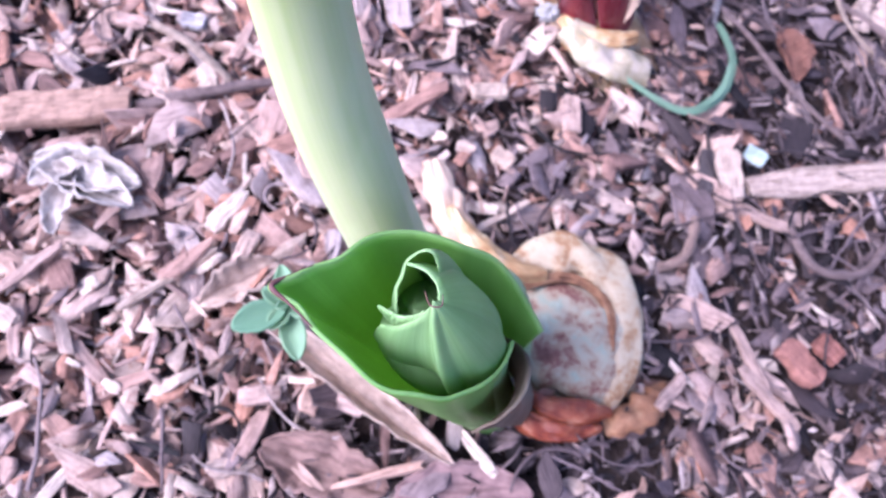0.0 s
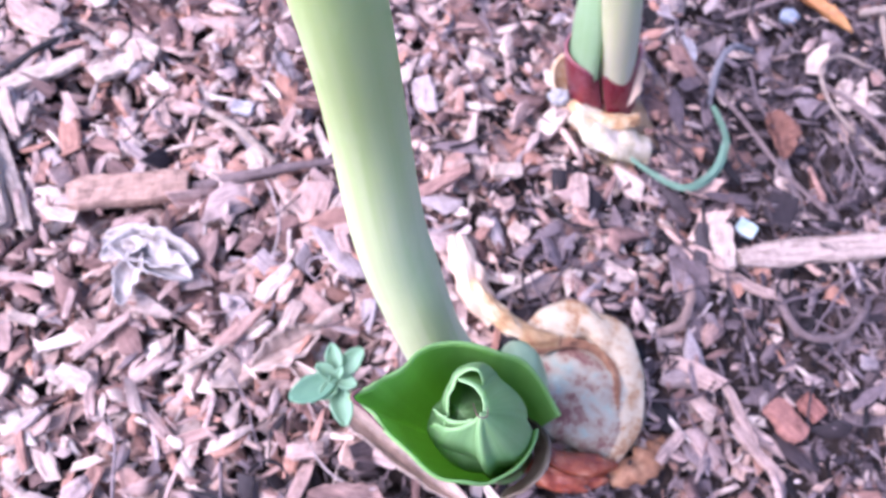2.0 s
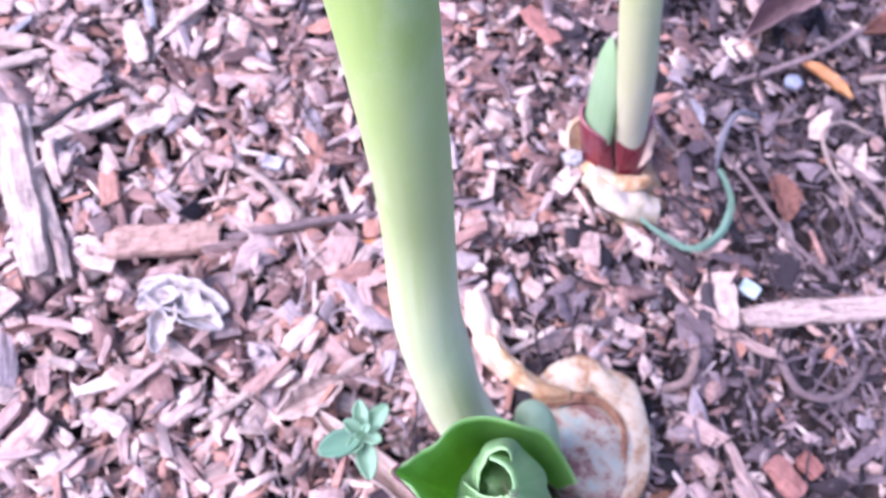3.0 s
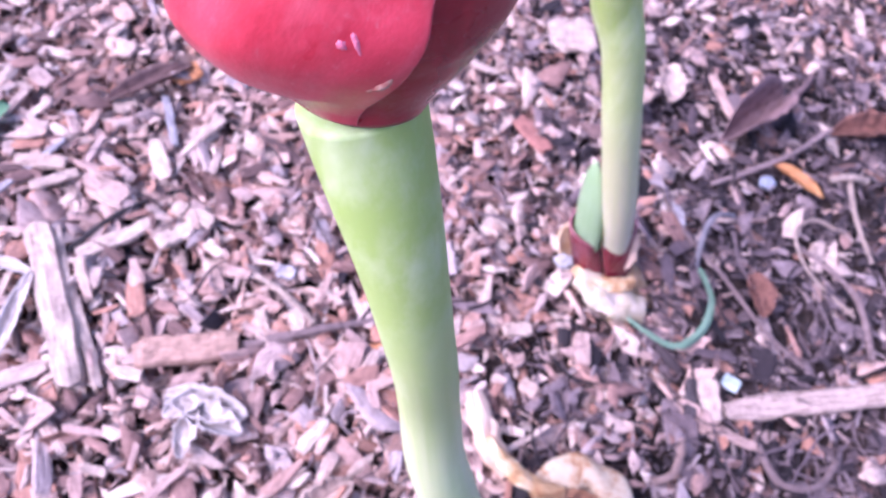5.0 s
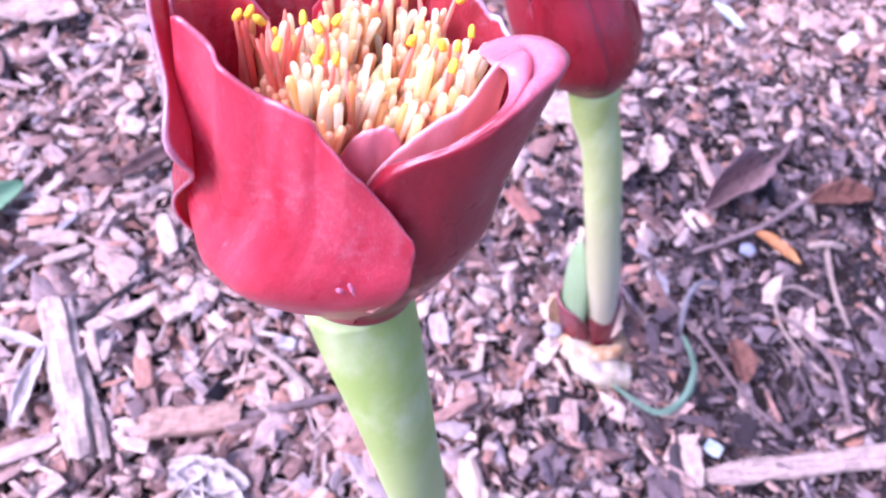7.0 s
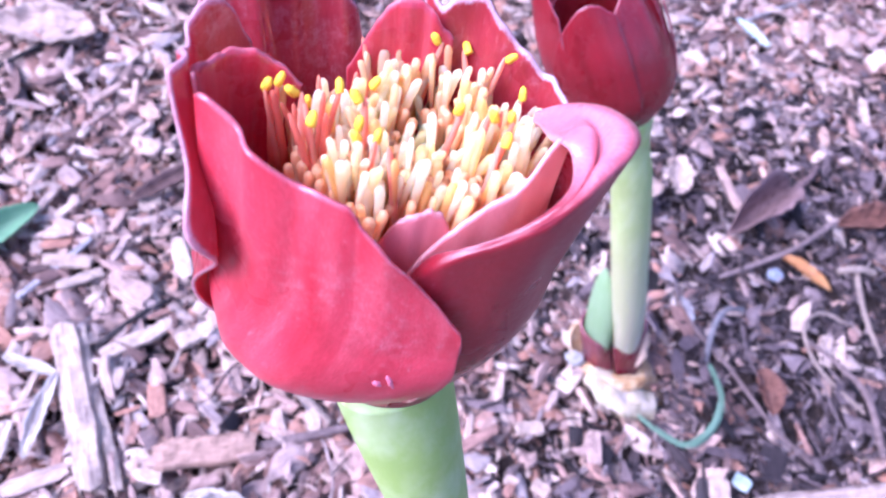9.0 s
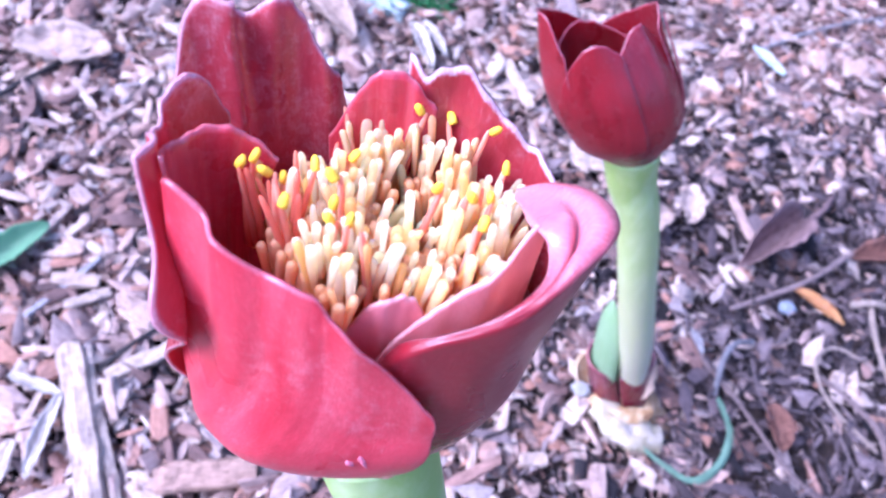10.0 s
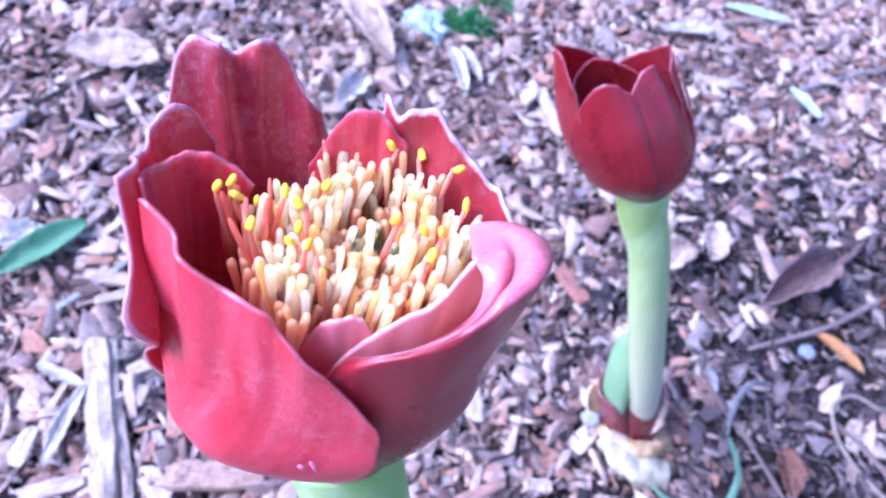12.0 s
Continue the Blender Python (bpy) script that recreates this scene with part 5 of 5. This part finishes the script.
def leaf_blade(name, length, width, curl, seed, nu=13, nv=30, droop=0.0, point=1.0, rag=0.4):
    v, uv = [], []
    for j in range(nv):
        t = j / (nv - 1)
        w = width / 2 * (math.sin(math.pi * min(1.0, t * 0.97 + 0.02)) ** (0.6 * point))
        for i in range(nu):
            u = 2 * i / (nu - 1) - 1
            edge = 1 + rag * noise.noise(Vector((t * 9, seed, math.copysign(1, u)))) + 0.5 * rag * noise.noise(Vector((t * 23, seed, math.copysign(2, u))))
            z = curl * u * u * w * 2 + droop * (t - 0.5) ** 2 + rag * width * (0.4 * noise.noise(Vector((t * 4 + seed, u * 1.5, seed))) + 0.15 * noise.noise(Vector((t * 11 + seed, u * 4, seed))))
            v.append(((t - 0.5) * length * (1 + 0.15 * rag * noise.noise(Vector((u * 3, seed, 4)))), u * w * edge, z))
            uv.append((t * length, u * w + seed))
    return mesh_of(name, v, grid_faces(nu, nv), uv)


LEAVES = [  # x, y, z, length, width, yaw, curl, material, label
    (0.1682, 0.1789, 0.010, 0.0260, 0.0150, -58, 0.6, M_BROWNLEAF, "rusty brown dry leaf"),
    (0.1709, 0.2686, 0.010, 0.0350, 0.0080, -13, 0.6, M_ORANGELEAF, "narrow orange dry leaf"),
    (0.1320, 0.2960, 0.012, 0.0640, 0.0230, 66, 1.2, M_PURPLELEAF, "large curled purple-brown dry leaf"),
    (0.2013, 0.3281, 0.012, 0.0500, 0.0180, 36, 0.7, M_BROWNLEAF, "brown dry leaf"),
    (0.0777, 0.2955, 0.010, 0.0300, 0.0180, 110, 0.3, M_TANLEAF, "tan dry leaf"),
    (0.0646, -0.0370, 0.012, 0.0900, 0.0105, -11, 0.9, M_TANLEAF, "long folded pinkish dry leaf beneath the shoot"),
    (-0.2341, 0.0434, 0.012, 0.0520, 0.0170, 77, 0.4, M_GREENLEAF, "fallen green leaf on the mulch"),
    (-0.1696, -0.0032, 0.012, 0.0280, 0.0063, 12, 0.4, M_WHITE, "bent pale strap of dry leaf"),
    (-0.1488, -0.0200, 0.012, 0.0420, 0.0088, -69, 0.4, M_WHITE, "pale strap of dry leaf")]
LEAVES += [
    (-0.1306, 0.3103, 0.012, 0.0440, 0.0095, -41, 0.8, M_WHITE, "white withered strap leaf"),
    (-0.1268, 0.3212, 0.012, 0.0360, 0.0070, -34, 0.8, M_WHITE, "white withered strap leaf"),
    (-0.0170, 0.4652, 0.012, 0.0430, 0.0120, 37, 0.3, M_WHITE, "bleached flat leaf scrap"),
    (0.0214, 0.5230, 0.012, 0.0560, 0.0090, 21, 0.4, M_LICHEN, "pale greenish dry blade"),
    (-0.2491, 0.0410, 0.012, 0.0260, 0.0150, 62, 0.4, M_WHITE, "white papery leaf scrap"),
    (-0.1748, 0.2477, 0.011, 0.0330, 0.0170, 92, 0.5, M_WHITE, "pale grey curled leaf"),
    (0.0620, 0.2650, 0.011, 0.0320, 0.0190, 70, 0.6, M_TANLEAF, "creamy folded dry leaf")]
LEAVES += [
    (-0.3143, 0.1714, 0.010, 0.0600, 0.0320, 28, 0.3, M_TANLEAF, "pale brown dry leaf"),
    (-0.2003, 0.2958, 0.014, 0.0680, 0.0200, -21, 1.0, M_TANLEAF, "curled tan husk"),
    (0.0857, 0.4564, 0.010, 0.0330, 0.0088, -26, 0.3, M_LICHEN, "pale greenish leaf"),
    (0.0726, -0.0648, 0.007, 0.0440, 0.0200, 7, 0.3, M_DRYLEAF, "brown dry leaf in the mulch"),
    (0.1176, -0.0520, 0.007, 0.0460, 0.0210, 25, 0.3, M_PURPLELEAF, "greyish brown dry leaf in the mulch"),
    (0.0167, -0.0241, 0.010, 0.0300, 0.0130, 60, 0.6, M_TANLEAF, "curled pinkish dry leaf"),
    (-0.1789, 0.1204, 0.011, 0.0500, 0.0116, 64, 0.6, M_DRYLEAF, "narrow brown dry leaf"),
    (0.1120, 0.2030, 0.012, 0.0160, 0.0045, -45, 0.6, M_GREY, "grey dry leaf tip")]
for k, (x, y, z, ln, wd, yaw, curl, mat, label) in enumerate(LEAVES):
    put("dry_leaf" if mat is not M_GREENLEAF else "leaf", leaf_blade("leaf", ln, wd, curl, k * 1.7, droop=0.1 * ln, rag=0.12 if mat is M_GREENLEAF else (0.22 if ln > 0.045 else 0.34)), mat, (x, y, z), yaw, label, "leaf", 0, random.uniform(-8, 8), thick=0.0005)
torn = thing("dry_leaf", (-0.0461, -0.0184, 0.0), "bleached torn dry leaf with curled lobes on the mulch", "leaf")
for k, (x, y, ln, wd, yaw, roll) in enumerate([(-0.0500, -0.0140, 0.0380, 0.0150, 14, 8), (-0.0455, -0.0195, 0.0330, 0.0140, 4, -10), (-0.0500, -0.0280, 0.0240, 0.0100, -72, 6), (-0.0580, -0.0185, 0.0210, 0.0100, 60, 4)]):
    part("lobe", leaf_blade("lobe", ln, wd, 0.5, 3.1 + k * 1.9, droop=0.14 * ln, rag=0.26), M_WHITE, torn, at=pose(x, y, 0.0115 + 0.0006 * k, roll, 0, yaw), thick=0.0005)
put("stone", blob("stone", (0, 0, 0), (0.005, 0.0042, 0.004), 2.0), M_STONE, (0.1551, 0.2585, 0.008), 19, "small blue-grey pebble", "stone")


# ---- seedling and moss ----
def seedling(at):
    top = thing("seedling", (at[0], at[1], 0.0), "small grey-green weed seedling at the edge of the dry leaf", "plant")
    part("stem", tube("stem", [(at[0] + 0.004, at[1] + 0.004, 0.0), (at[0] + 0.002, at[1], 0.018), at], [0.0009, 0.0008, 0.0006], 8, 16), M_SEEDLING, top)
    for k, (yaw, ln, wd, up, dz) in enumerate([(206, 0.0155, 0.0088, 6, 0.0), (284, 0.0145, 0.0074, 6, -0.003), (236, 0.0082, 0.0052, 14, -0.001), (343, 0.0070, 0.0048, 20, -0.001), (53, 0.0125, 0.0066, 12, 0.0), (102, 0.0112, 0.0056, 16, 0.001), (155, 0.0080, 0.0052, 25, 0.002), (225, 0.0044, 0.0028, 40, 0.003), (60, 0.0044, 0.0028, 45, 0.003)]):
        m = pose(at[0], at[1], at[2] + dz, 0, -up, yaw + 26) @ Matrix.Translation((ln * 0.55, 0, 0))
        part("leaf", leaf_blade("leaf", ln, wd, 0.25, k * 2.3, 9, 16, rag=0.08), M_SEEDLING, top, at=m, thick=0.0005)


seedling((0.0445, -0.0355, 0.058))


def moss(at, size, count, seed):
    r = random.Random(seed)
    v, f = [], []
    for _ in range(count):
        a, q = r.uniform(0, 6.28), math.sqrt(r.random()) * size
        p = Vector((at[0] + q * math.cos(a), at[1] + q * math.sin(a), 0.004 + 0.5 * (size - q) * r.random()))
        d = Vector((r.uniform(-1, 1), r.uniform(-1, 1), r.uniform(0.2, 1))).normalized() * r.uniform(0.004, 0.009)
        s = d.cross(Vector((r.uniform(-1, 1), r.uniform(-1, 1), 0.3))).normalized() * 0.0016
        k = len(v)
        v += [p, p + d * 0.5 + s, p + d, p + d * 0.5 - s]
        f.append((k, k + 1, k + 2, k + 3))
    return mesh_of("moss", v, f, [(0.5, 0.5)] * len(v))


for x, y, sz, c in ((-0.1541, 0.3595, 0.019, 420), (-0.1494, 0.3970, 0.012, 200)):
    ob = new("moss_clump", moss((x, y), sz, c, c))
    ob.data.materials.append(M_MOSS)
    tagged(ob, "small dark green leafy weed clump in the mulch", "plant")
ob = new("lichen_piece", blob("lichen", (-0.1766, 0.3394, 0.006), (0.018, 0.013, 0.007), 5.0, 0.5, 2.5))
ob.data.materials.append(M_LICHEN)
tagged(ob, "pale grey lichen-covered scrap", "lichen")


# ---- fine roots and fibres ----
def fibres(count, u0, u1, w0, w1, seed):
    r = random.Random(seed)
    v, f, uv = [], [], []
    for _ in range(count):
        u, w = r.triangular(u0, u1, u1 - 0.08), r.uniform(w0, w1)
        p = Vector((E1.x * u + E2.x * w, E1.y * u + E2.y * w, r.uniform(0.007, 0.012)))
        ang, rad, ln = r.uniform(0, 6.28), r.uniform(0.0003, 0.0009), r.uniform(0.012, 0.045)
        turn, pt = r.gauss(0, 0.16), r.uniform(0, 3)
        k0 = len(v)
        for j in range(10):
            t = j / 9
            side = Vector((-math.sin(ang), math.cos(ang), 0))
            for a in range(5):
                c = 2 * math.pi * a / 5
                v.append(p + (side * math.cos(c) + Vector((0, 0, 1)) * math.sin(c)) * rad * (1 - 0.5 * t))
                uv.append((pt + t * ln, a * 0.001))
            p = p + Vector((math.cos(ang), math.sin(ang), 0.15 * math.sin(3 * t) - 0.06)) * ln / 9
            ang += turn + r.gauss(0, 0.12)
        f += [tuple(k0 + i for i in face) for face in grid_faces(5, 10, True)]
    return mesh_of("root_fibres", v, f, uv)


roots = new("root_fibres", fibres(420, -0.30, 0.36, -0.12, 0.45, 3))
roots.data.materials.append(M_DAMP_SHADE)
tagged(roots, "thin brown roots and bark fibres in the mulch", "roots", kind="stuff")


# ---- single chips that lie on top of the bed ----
CHIP_KINDS = [slab("wood_chip", 0.0105 + 0.0011 * (k * 7 % 8), 0.0042 + 0.0005 * (k * 5 % 9), 0.0018 + 0.0003 * (k * 3 % 6), 101 + k, 0.4, 0.0005 * (k % 3 - 1), 7, taper=0.12 * (k % 5)) for k in range(16)]
pick = random.Random(5)
for k in range(300):
    u, w = pick.uniform(-0.20, 0.09), pick.uniform(-0.11, 0.30)
    if abs(E1.x * u + E2.x * w - 0.085) < 0.035 and abs(E1.y * u + E2.y * w - 0.145) < 0.035:
        continue
    ob = part("wood_chip", CHIP_KINDS[k % 16], M_CHIP, mulch, at=pose(E1.x * u + E2.x * w, E1.y * u + E2.y * w, pick.uniform(0.006, 0.011), pick.gauss(0, 12), pick.gauss(0, 9), pick.uniform(0, 360)) @ Matrix.Diagonal((pick.uniform(0.6, 1.7), pick.uniform(0.6, 1.5), pick.uniform(0.7, 1.6), 1)))
